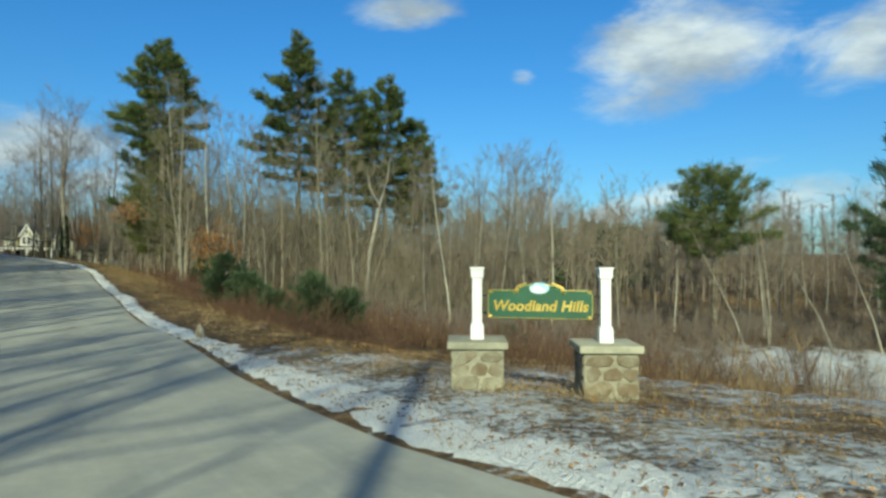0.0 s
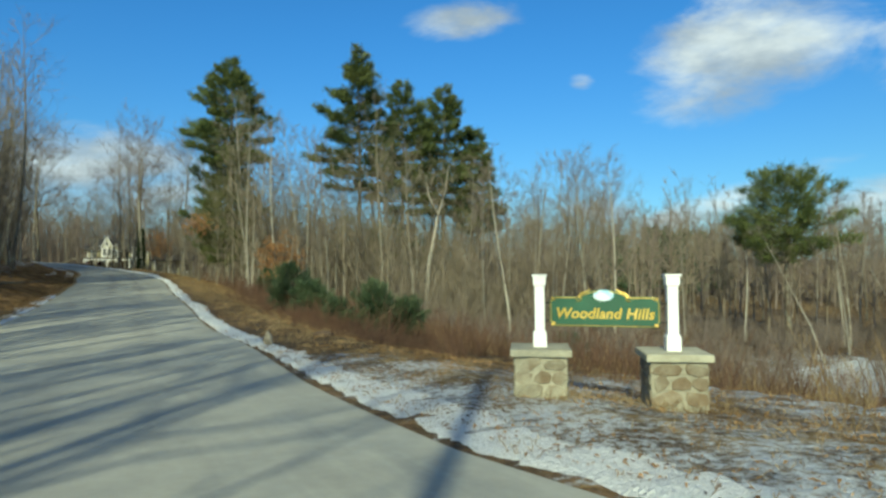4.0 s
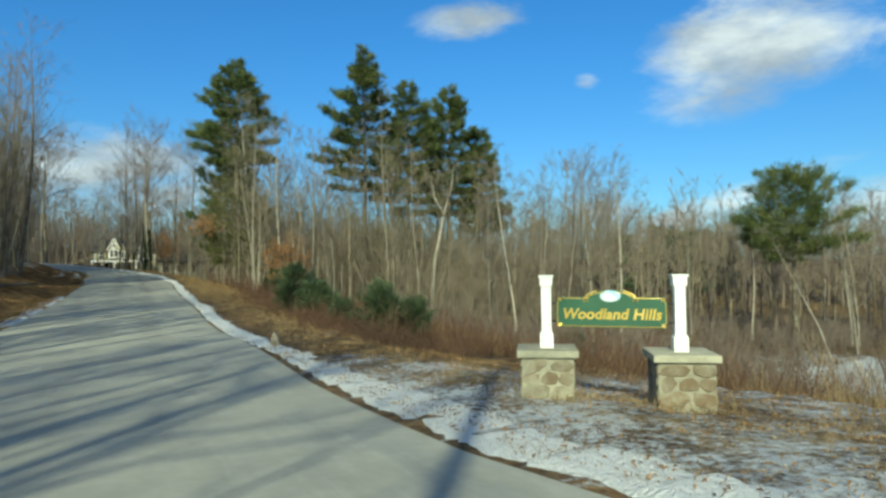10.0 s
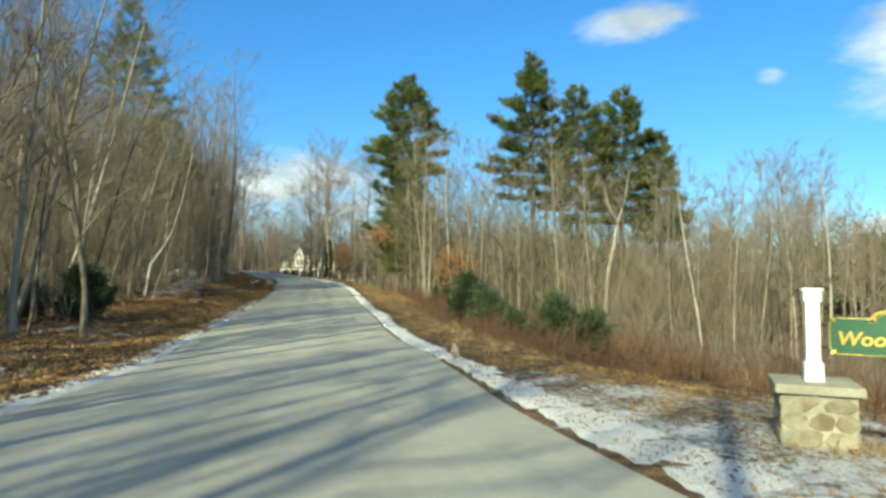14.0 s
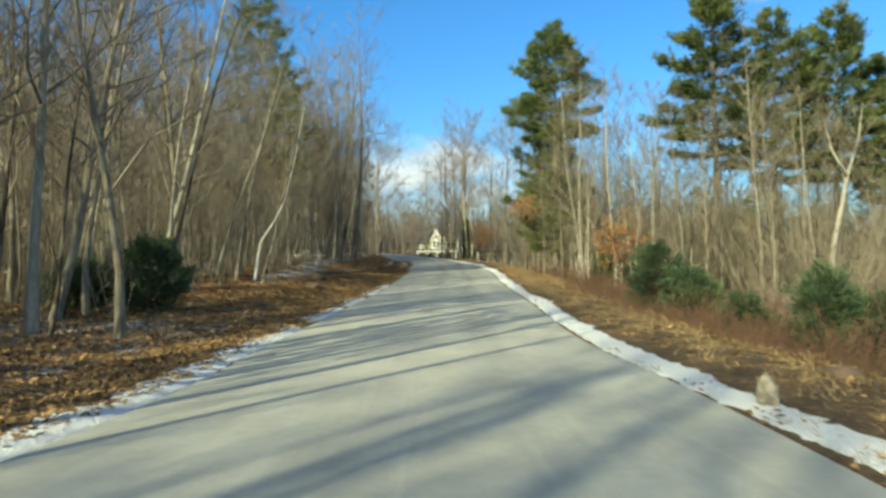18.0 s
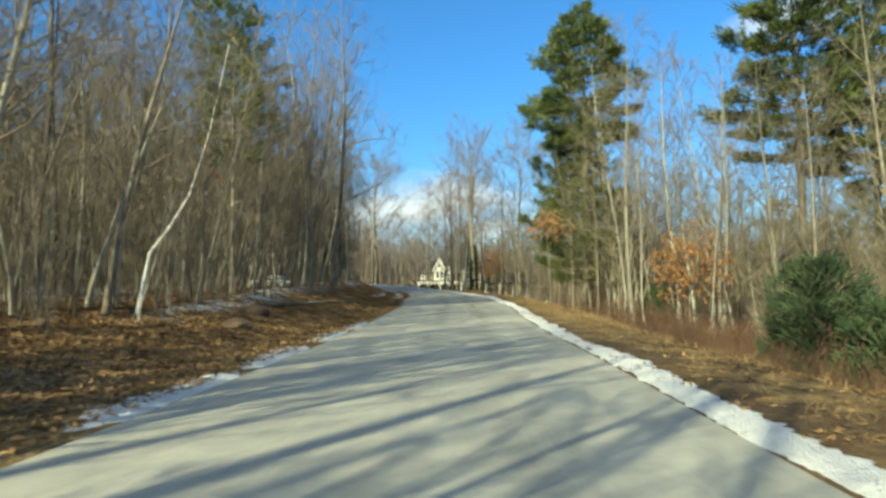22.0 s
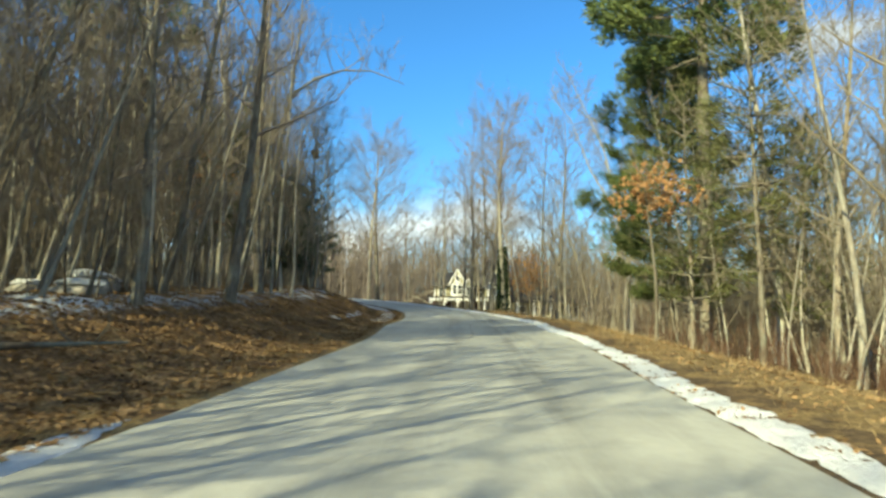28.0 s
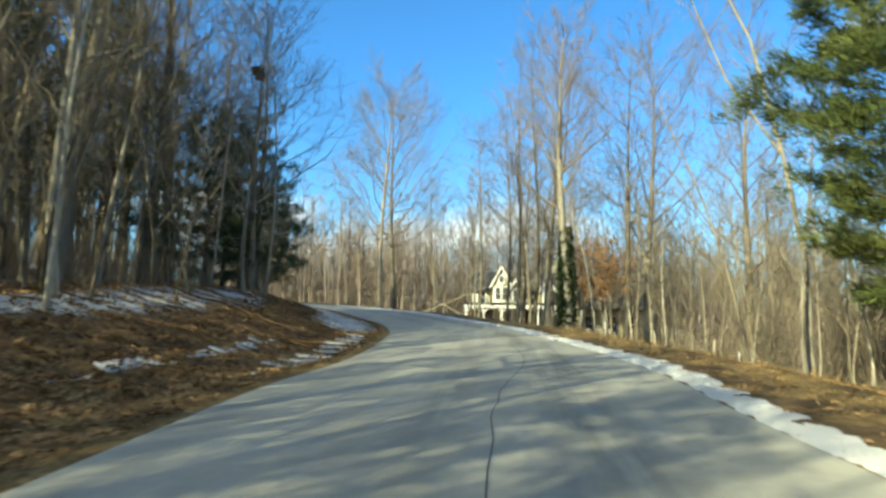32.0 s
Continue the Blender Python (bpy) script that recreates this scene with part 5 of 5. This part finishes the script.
def leafy_oak(x, y, height, low, width, count, seed, label, dx=0.0, dy=0.0):
    """A young oak that still holds its orange leaves."""
    rng = R(seed)
    trunk, crown = bare_tree(rng, height, 0.05 + 0.004 * height, low / height, 14, 0.25, 4, 3, 0.04, rise=(0.1, 0.7))
    g = Quads()
    centres = rng.normal(0, 1, (int(count / 9), 3))
    centres /= np.linalg.norm(centres, axis=1)[:, None]
    centres *= rng.uniform(0.3, 1.0, (len(centres), 1))
    centres = centres * [width / 2, width / 2, (height - low) / 2] + [dx, dy, (height + low) / 2]
    centres[:, 2] -= 0.12 * np.hypot(centres[:, 0] - dx, centres[:, 1] - dy)
    blades(g, centres, rng.normal(0, 1, centres.shape), 20, 0.105, 0.05, 0.9, rng, 0.2)
    blades(g, centres + rng.normal(0, 0.22, centres.shape), rng.normal(0, 1, centres.shape), 11, 0.1, 0.048, 0.9, rng, 0.2)
    base = thing("young_oak", label, "tree", x, y, ground_z(x, y), 0, "oaks with orange leaves")
    part("trunk", trunk.mesh("trunk", "bark"), base)
    part("crown", crown.mesh("crown", "twig"), base)
    part("foliage", g.mesh("foliage", "oak_leaf"), base, "withered orange leaves")


def ivy_tree(x, y):
    """A tall bare tree whose lower trunk is wrapped in dark ivy."""
    rng = R(520)
    trunk, crown = bare_tree(rng, 17.5, 0.24, 0.36, 26, 0.30, 8, 9, 0.02, rise=(0.4, 1.2))
    ob = tree_thing("bare_tree", "tall pale leafless tree with dark ivy round its lower trunk", trunk, crown, "pale_bark", "grey_twig", "bare woodland trees")
    ob.location = (x, y, ground_z(x, y))
    n = 850
    a, z = rng.uniform(0, 6.283, n), rng.uniform(0.05, 1, n) ** 0.85 * 5.6
    r = (0.25 + 0.17 * rng.random(n) ** 1.5) * np.interp(z, [0, 3.5, 5.6], [1.15, 1.0, 0.55])
    g = Quads()
    blades(g, np.column_stack([r * np.cos(a), r * np.sin(a), z]), np.column_stack([np.cos(a), np.sin(a), np.full(n, -0.2)]), 9, 0.14, 0.09, 0.8, rng)
    part("ivy", g.mesh("ivy", "ivy"), ob, "dark green ivy")


ivy_tree(-46.5, 76.6)
leafy_oak(-17.5, 48.0, 5.6, 1.4, 4.2, 2600, 500, "young oak holding bright orange winter leaves")
leafy_oak(-27.8, 55.0, 6.4, 4.3, 3.4, 1000, 501, "oak sapling with orange leaves under a pine")
leafy_oak(-47.2, 82.5, 6.8, 2.4, 4.0, 3000, 502, "young oak holding rusty leaves near the house")
leafy_oak(-30.2, 74.0, 12.0, 7.5, 4.5, 900, 503, "slender oak with a few rusty leaves")
leafy_oak(-44.5, 47.6, 6.5, 2.5, 4.0, 380, 504, "thin oak with scattered brown leaves")
leafy_oak(-36.0, 33.5, 8.0, 3.5, 4.5, 420, 505, "thin oak with scattered brown leaves")

leafy_oak(-48.6, 82.2, 6.0, 2.2, 2.6, 520, 508, "young oak with orange leaves before the house")
nest = thing("squirrel_nest", "dark ball of leaves high in a bare tree", "nest", -53.1, 62.1, 12.2)
nest_leaves = Quads()
blades(nest_leaves, R(70).normal(0, 0.11, (60, 3)), R(71).normal(0, 1, (60, 3)), 8, 0.16, 0.09, 0.7, R(72))
part("leaf_ball", nest_leaves.mesh("leaf_ball", "dark_wood"), nest)

# ---- house beyond the bend ----


def make_house():
    x, y = -61.3, 94.9
    z = 0.15
    house = thing("house", "pale yellow house with white trim and a long porch among trees", "house", x, y, z, 35, size=1.12)

    def block(name, mat, cx, cy, cz, sx, sy, sz, parent=house, label="", bevel=0.0):
        bm = bmesh.new()
        box(bm, cx, cy, cz, sx, sy, sz, bevel)
        return part(name, bm_mesh(name, bm, mat), parent, label)

    def gable(name, mat, cx, cy, zb, w, depth, rise, over=0.35, along="y", label=""):
        bm = bmesh.new()
        t = 0.18
        for s_ in (-1, 1):
            a = [(s_ * (w / 2 + over), zb - over * rise / (w / 2)), (0, zb + rise), (0, zb + rise + t), (s_ * (w / 2 + over), zb - over * rise / (w / 2) + t)]
            vs = []
            for e in (-1, 1):
                for p, h in a:
                    vs.append(bm.verts.new((cx + p, cy + e * (depth / 2 + over), h) if along == "y" else (cx + e * (depth / 2 + over), cy + p, h)))
            for f in ((0, 1, 2, 3), (7, 6, 5, 4), (0, 4, 5, 1), (1, 5, 6, 2), (2, 6, 7, 3), (3, 7, 4, 0)):
                bm.faces.new([vs[i] for i in f])
        bmesh.ops.recalc_face_normals(bm, faces=bm.faces)
        return part(name, bm_mesh(name, bm, mat), house, label)

    def infill(cx, cy, zb, w, rise, along="y"):
        bm = bmesh.new()
        vs = [bm.verts.new(p) for p in ((cx - w / 2, cy, zb), (cx + w / 2, cy, zb), (cx, cy, zb + rise))]
        f = bm.faces.new(vs)
        got = bmesh.ops.extrude_face_region(bm, geom=[f])
        bmesh.ops.translate(bm, verts=[v for v in got["geom"] if isinstance(v, bmesh.types.BMVert)], vec=(0, 0.2, 0))
        bmesh.ops.recalc_face_normals(bm, faces=bm.faces)
        part("gable_wall", bm_mesh("gable_wall", bm, "siding"), house)

    def window(cx, cy, cz, w, h):
        fr = block("window", "white_paint", cx, cy - 0.03, cz, w + 0.24, 0.1, h + 0.24, label="white-framed sash window", bevel=0.01)
        for dx in (-1, 1):
            for dz in (-1, 1):
                block("pane", "glass_dark", cx + dx * w * 0.25, cy - 0.085, cz + dz * h * 0.25, w * 0.46, 0.02, h * 0.46, fr)
        block("sill", "white_paint", cx, cy - 0.1, cz - h / 2 - 0.14, w + 0.34, 0.16, 0.07, fr)

    block("foundation", "cap_stone", 0, 2.0, -1.6, 8.6, 9.0, 3.2, label="pale stone foundation")
    block("wall", "siding", 0, 3.5, 2.1, 8.0, 6.4, 4.2)
    for k in range(12):
        block("clapboard", "siding", 0, 0.29, 0.2 + k * 0.33, 8.04, 0.03, 0.3)
    gable("roof", "roof", 0, 3.5, 4.1, 6.6, 8.0, 1.5, along="x", label="dark shingled roof")
    # two narrow bays with steep gables
    for cx, w, top, zw in ((-1.6, 1.35, 1.45, 4.4), (-0.45, 0.8, 0.85, 4.0), (2.05, 1.0, 0.75, 4.1)):
        bay = block("bay", "siding", cx, 0.6, zw / 2, w, 1.8, zw, label="narrow yellow clapboard bay")
        for k in range(int((zw - 2.6) / 0.2)):
            block("clapboard", "siding", cx, -0.312, 2.75 + k * 0.2, w - 0.24, 0.02, 0.18, bay)
        for e in (-1, 1):
            block("corner_board", "white_paint", cx + e * (w / 2 - 0.06), -0.33, zw / 2, 0.1, 0.06, zw, bay)
        gable("bay_roof", "roof", cx, 1.2, zw, w, 3.0, top, 0.22, label="steep dark gable roof")
        infill(cx, -0.29, zw, w, top - 0.05)
        bm = bmesh.new()
        for e in (-1, 1):
            for i in range(14):
                f = (i + 0.5) / 14
                box(bm, cx + e * ((w / 2 + 0.22) * (1 - f)), -0.54, zw - 0.25 + (top + 0.25) * f, 0.13, 0.07, 0.14)
        part("barge_board", bm_mesh("barge_board", bm, "white_paint"), house, "white sloping trim board")
    for cx, cz, w, h in ((-1.87, 3.7, 0.34, 1.0), (-1.33, 3.7, 0.34, 1.0), (-1.6, 4.85, 0.3, 0.5), (-0.45, 3.5, 0.36, 0.9), (2.05, 3.5, 0.55, 0.9)):
        window(cx, -0.33, cz, w, h)
    for cx in (-3.2, 0.75, 3.3):
        window(cx, 0.27, 3.45, 0.6, 0.95)
    for e in (-1, 1):
        block("corner_board", "white_paint", e * 3.96, 0.26, 2.1, 0.14, 0.08, 4.2)
    # porch in front; the shade within it is painted as dark red-brown boards
    block("porch_wall", "porch_shade", -0.9, 0.2, 1.2, 6.6, 0.12, 2.4, label="porch wall with its shade put into a dark maroon colour")
    block("door", "dark_wood", -0.2, 0.1, 1.3, 0.95, 0.08, 2.05, label="dark front door")
    block("porch_skirt", "porch_shade", -0.9, -2.2, -0.6, 6.8, 0.1, 1.3, label="boards below the porch in the dark colour of its shade")
    block("porch_deck", "dark_wood", -0.9, -1.0, 0.12, 7.0, 2.5, 0.14, label="dark wooden porch floor")
    block("porch_roof", "roof", -0.9, -1.0, 2.86, 7.3, 2.9, 0.14, label="low dark porch roof")
    block("porch_beam", "white_paint", -0.9, -2.35, 2.62, 7.2, 0.16, 0.26, label="cream porch beam")
    for i in range(6):
        post = block("porch_post", "white_paint", -4.3 + i * 1.36, -2.3, 1.25, 0.17, 0.17, 2.5, label="cream porch post")
        block("bracket", "white_paint", -4.3 + i * 1.36, -2.3, 2.35, 0.5, 0.1, 0.14, post)
    for zz in (0.35, 1.0):
        block("porch_rail", "white_paint", -0.9, -2.3, zz, 6.8, 0.07, 0.07)
    for i in range(36):
        block("baluster", "white_paint", -4.2 + i * 0.19, -2.3, 0.67, 0.04, 0.04, 0.6)
    # low wing with its own porch
    block("wing_foundation", "cap_stone", 9.0, 2.0, -1.6, 10.0, 6.6, 3.2, label="pale stone foundation")
    block("wing_wall", "siding", 9.0, 3.0, 1.3, 9.5, 4.6, 2.6)
    gable("wing_roof", "roof", 9.0, 3.0, 2.6, 4.6, 9.5, 1.4, along="x", label="low dark shingled roof")
    for i in range(5):
        window(5.3 + i * 1.8, 0.68, 1.4, 0.8, 1.2)
    for i in range(6):
        block("wing_post", "white_paint", 4.6 + i * 1.76, -0.9, 1.25, 0.14, 0.14, 2.5)
    block("wing_porch_roof", "roof", 9.0, -0.1, 2.6, 9.9, 2.0, 0.14)
    block("wing_rail", "white_paint", 9.0, -0.9, 0.95, 9.4, 0.07, 0.08)
    block("chimney", "cap_stone", 3.0, 3.6, 5.6, 0.8, 0.8, 2.2, label="pale stone chimney", bevel=0.02)


make_house()


def parked_car():
    x, y = -41.0, 90.0
    car = thing("car", "dark blue car parked beyond the trees", "car", x, y, ground_z(x, y), 65)
    bm = bmesh.new()
    prof = [(-2.2, 0.35), (2.2, 0.35), (2.25, 0.75), (1.2, 0.92), (0.55, 1.38), (-1.1, 1.42), (-1.8, 0.98), (-2.25, 0.9)]
    f = bm.faces.new([bm.verts.new((a, -0.85, z)) for a, z in prof])
    got = bmesh.ops.extrude_face_region(bm, geom=[f])
    bmesh.ops.translate(bm, verts=[v for v in got["geom"] if isinstance(v, bmesh.types.BMVert)], vec=(0, 1.7, 0))
    bmesh.ops.recalc_face_normals(bm, faces=bm.faces)
    bmesh.ops.bevel(bm, geom=list(bm.edges), offset=0.06, segments=2, affect="EDGES")
    body = part("body", bm_mesh("body", bm, "car_blue"), car)
    for sy in (-1, 1):
        bm = bmesh.new()
        f = bm.faces.new([bm.verts.new((a, sy * 0.862, z)) for a, z in [(-1.5, 1.0), (0.95, 0.98), (0.5, 1.3), (-1.05, 1.33)]])
        part("window", bm_mesh("window", bm, "glass_dark"), body)
        for wx in (-1.35, 1.35):
            bm = bmesh.new()
            bmesh.ops.create_cone(bm, cap_ends=True, segments=18, radius1=0.33, radius2=0.33, depth=0.22, matrix=Matrix.Translation((wx, sy * 0.8, 0.33)) @ Matrix.Rotation(math.pi / 2, 4, "X"))
            part("wheel", bm_mesh("wheel", bm, "rubber"), car)


parked_car()

# ---- roadside things ----


def lump(rng, sx, sy, sz, mat, detail=2):
    bm = bmesh.new()
    bmesh.ops.create_icosphere(bm, subdivisions=detail, radius=1.0)
    off = Vector(rng.uniform(0, 50, 3))
    for v in bm.verts:
        k = 1 + 0.35 * noise.noise(v.co * 1.1 + off) + 0.12 * noise.noise(v.co * 3 + off)
        v.co = Vector((v.co.x * sx * k, v.co.y * sy * k, max(v.co.z * k, -0.35) * sz))
    return bm_mesh("rock", bm, mat)


def rocks(name, label, spots, mat, group, seed, snow=False):
    rng = R(seed)
    for x, y, sx, sy, sz in spots:
        ob = thing(name, label, "rock", x, y, ground_z(x, y), rng.uniform(0, 360), group)
        part("stone", lump(rng, sx, sy, sz, mat), ob)
        if snow:
            cap = part("snow_cap", lump(rng, sx * 0.85, sy * 0.85, sz * 0.35, "snow"), ob, "thin cap of snow")
            cap.location = (0, 0, sz * 0.85)


rocks("boulder", "grey boulder under a cap of snow in the woods", [(-38.3, 40.9, 0.9, 0.6, 0.45), (-37.2, 40.2, 0.7, 0.5, 0.35), (-39.6, 41.8, 0.8, 0.6, 0.5), (-38.6, 39.6, 0.6, 0.45, 0.3), (-40.6, 42.4, 0.6, 0.5, 0.35)], "rock", "snow-capped boulders", 31, True)
rocks("boulder", "dark mossy stone on the leafy bank", [(-26.0, 28.6, 0.5, 0.35, 0.25), (-28.6, 31.2, 0.7, 0.4, 0.28), (-29.4, 32.0, 0.5, 0.35, 0.25), (-5.2, 17.6, 0.28, 0.2, 0.14)], "dark_wood", "stones on the bank", 32)


def marker(name, label, x, y, h, w, mat, lean=0.0, turn=0.0):
    ob = thing(name, label, "post", x, y, ground_z(x, y) - 0.05, turn)
    bm = bmesh.new()
    box(bm, 0, 0, h / 2, w, w, h + 0.1, w * 0.15)
    for v in bm.verts:
        v.co.x += lean * max(v.co.z, 0)
    part("shaft", bm_mesh("shaft", bm, mat), ob)


rock_marker = thing("stone_marker", "short weathered granite stub at the edge of the road", "stone", -5.85, 15.05, ground_z(-5.85, 15.05) + 0.1)
part("stub", lump(R(33), 0.11, 0.10, 0.26, "dull_rock"), rock_marker)
marker("roadside_post", "leaning pale grey wooden post beside the road", -42.0, 74.3, 1.6, 0.06, "grey_wood", -0.06, 20)
marker("stake", "short white roadside stake", -39.0, 79.2, 0.85, 0.08, "white_paint", 0.08)
for i, (x, y) in enumerate([(-40.2, 72.4), (-44.6, 76.8), (-38.0, 72.5), (-46.5, 78.0)]):
    marker("stake", "short pale fence stake in the brush", x, y, 0.75, 0.07, "grey_wood", 0.04 * (i - 1))


def fallen_tree(x, y, turn, length, radius, tilt, bark, label, seed):
    rng = R(seed)
    st = np.column_stack([np.linspace(0, length * math.cos(tilt), 6), rng.normal(0, 0.06, 6), np.linspace(radius * 0.6, length * math.sin(tilt) + radius * 0.6, 6)])
    trunk, _ = bare_tree(rng, length, radius, 0.4, 1, 0.18, 1, 1, stem=st)
    ob = thing("fallen_tree", label, "fallen tree", x, y, ground_z(x, y), turn)
    part("trunk", trunk.mesh("trunk", bark), ob)
    for i in range(4):
        _, limb = bare_tree(R(seed * 10 + i), length, radius, 0.35 + 0.15 * i, 1, 0.2, 3, 3, stem=st)
        part("branch", limb.mesh("branch", "twig"), ob)


fallen_tree(-62.5, 82.5, 20, 6.0, 0.11, 0.36, "bark", "brown fallen trunk propped in the woods", 1)
fallen_tree(-56.0, 80.5, 165, 5.0, 0.10, 0.3, "bark", "brown fallen trunk propped in the woods", 2)
fallen_tree(-30.5, 33.5, 70, 4.0, 0.12, 0.02, "dark_bark", "dark rotting log on the leafy bank", 3)
for x, y, h in ((3.7, 6.9, 0.95), (4.6, 8.6, 0.55)):
    weed = thing("dead_weeds", "clump of thin dry tan weed stalks in the snow", "weeds", x, y, ground_z(x, y), 40 * x, "dry weeds by the sign")
    part("stalks", brush_form(R(int(90 * x)), h, 9, 0.8)[0].mesh("stalks", "straw"), weed)
# ---- ground cover ----


def spots(rng, n, xr, yr, test):
    x, y = rng.uniform(*xr, n * 6), rng.uniform(*yr, n * 6)
    z, s, u, d = lie(x, y)
    k = np.flatnonzero(test(x, y, s, u, d))[:n]
    return np.column_stack([x, y, z])[k], d[k]


def grass(name, label, mat, seed, n, xr, yr, test, length, width, per, spread=0.45, lift=1.0):
    rng = R(seed)
    p, _ = spots(rng, n, xr, yr, test)
    clump = 0.5 + 0.5 * np.sin(p[:, 0] * 1.1 + 2 * np.sin(p[:, 1] * 0.7)) * np.cos(p[:, 1] * 0.9)
    p = p[rng.random(len(p)) < 0.25 + 0.75 * clump]
    g = Quads()
    blades(g, p, np.tile([0, 0, lift], (len(p), 1)), per, length, width, spread, rng)
    v, q = g.arrays()
    tagged(new(name, quad_mesh(name, v, q, mat)), label, "grass" if mat == "straw" else "leaves", kind="stuff")


def litter(name, label, mat, seed, n, xr, yr, test, size):
    rng = R(seed)
    p, _ = spots(rng, n, xr, yr, test)
    g = Quads()
    m = len(p)
    a = rng.normal(0, 1, (m, 3)) * [1, 1, 0.35]
    a /= np.linalg.norm(a, axis=1)[:, None]
    b = np.cross(a, np.tile([0, 0, 1.0], (m, 1)) + rng.normal(0, 0.35, (m, 3)))
    b /= np.linalg.norm(b, axis=1)[:, None] + 1e-9
    w = size * rng.uniform(0.6, 1.3, (m, 1))
    c = p + [0, 0, 0.025]
    v = np.stack([c - a * w, c - b * w * 0.45 + [0, 0, 0.012], c + a * w, c + b * w * 0.45 + [0, 0, 0.012]], 1)
    g.add(v, np.arange(m * 4).reshape(-1, 4))
    tagged(new(name, g.mesh(name, mat, False)), label, "leaves", kind="stuff")


grass("verge_grass", "matted tan grass on the verge", "straw", 51, 6500, (-52, -4), (12, 72), lambda x, y, s, u, d: (u > 0) & (d > 1.0) & (d < 5.5) & (s > 17), 0.17, 0.012, 5, 0.9, 0.6)
grass("sign_grass", "short tan grass poking through thin snow", "straw", 52, 3200, (-6, 9), (2, 17), lambda x, y, s, u, d: (u > 0) & (d > 0.15) & (d < 9), 0.085, 0.009, 5, 0.8, 0.7)
grass("pier_grass", "tan grass tufts round the stone piers", "straw", 59, 500, (-0.4, 3.0), (7.0, 9.2), lambda x, y, s, u, d: (np.hypot(x - 0.45, y - 8.26) < 0.75) | (np.hypot(x - 2.05, y - 7.9) < 0.75), 0.12, 0.009, 5, 0.8, 0.7)
grass("marsh_grass", "tall pale dry marsh grass", "straw", 53, 2600, (-12, 16), (12, 34), lambda x, y, s, u, d: (u > 0) & (d > 9.5) & (d < 16) & (s > 8) & (s < 40), 0.62, 0.016, 4, 0.25)
grass("far_marsh_grass", "tall pale dry marsh grass", "straw", 54, 2500, (6, 32), (10, 40), lambda x, y, s, u, d: (u > 0) & (d > 12), 0.75, 0.02, 4, 0.22)
grass("bank_grass", "thin tan grass along the bank", "straw", 55, 8000, (-48, -9), (8, 62), lambda x, y, s, u, d: (u < 0) & (d > 0.5) & (d < 5), 0.14, 0.01, 4, 0.9, 0.5)
litter("bank_leaves", "brown fallen leaves on the bank", "dead_leaf", 56, 110000, (-62, -9), (6, 72), lambda x, y, s, u, d: (u < 0) & (d > 0.25) & (d < 9), 0.06)
litter("lawn_leaves", "small brown leaves and grass scraps in the thin snow", "dead_leaf", 58, 9000, (-6, 9), (2, 17), lambda x, y, s, u, d: (u > 0) & (d > 0.3) & (d < 10) & (s < 20) & (np.sin(x * 2.1 + np.sin(y * 1.7)) * np.sin(y * 2.6) > -0.35), 0.026)
litter("verge_leaves", "brown fallen leaves on the verge", "dead_leaf", 57, 16000, (-52, 8), (12, 70), lambda x, y, s, u, d: (u > 0) & (d > 0.02) & (d < 6) & (s > 15) & ((d > 1.2) | (np.sin(x * 3) * np.sin(y * 2.3) > 0.3)), 0.05)
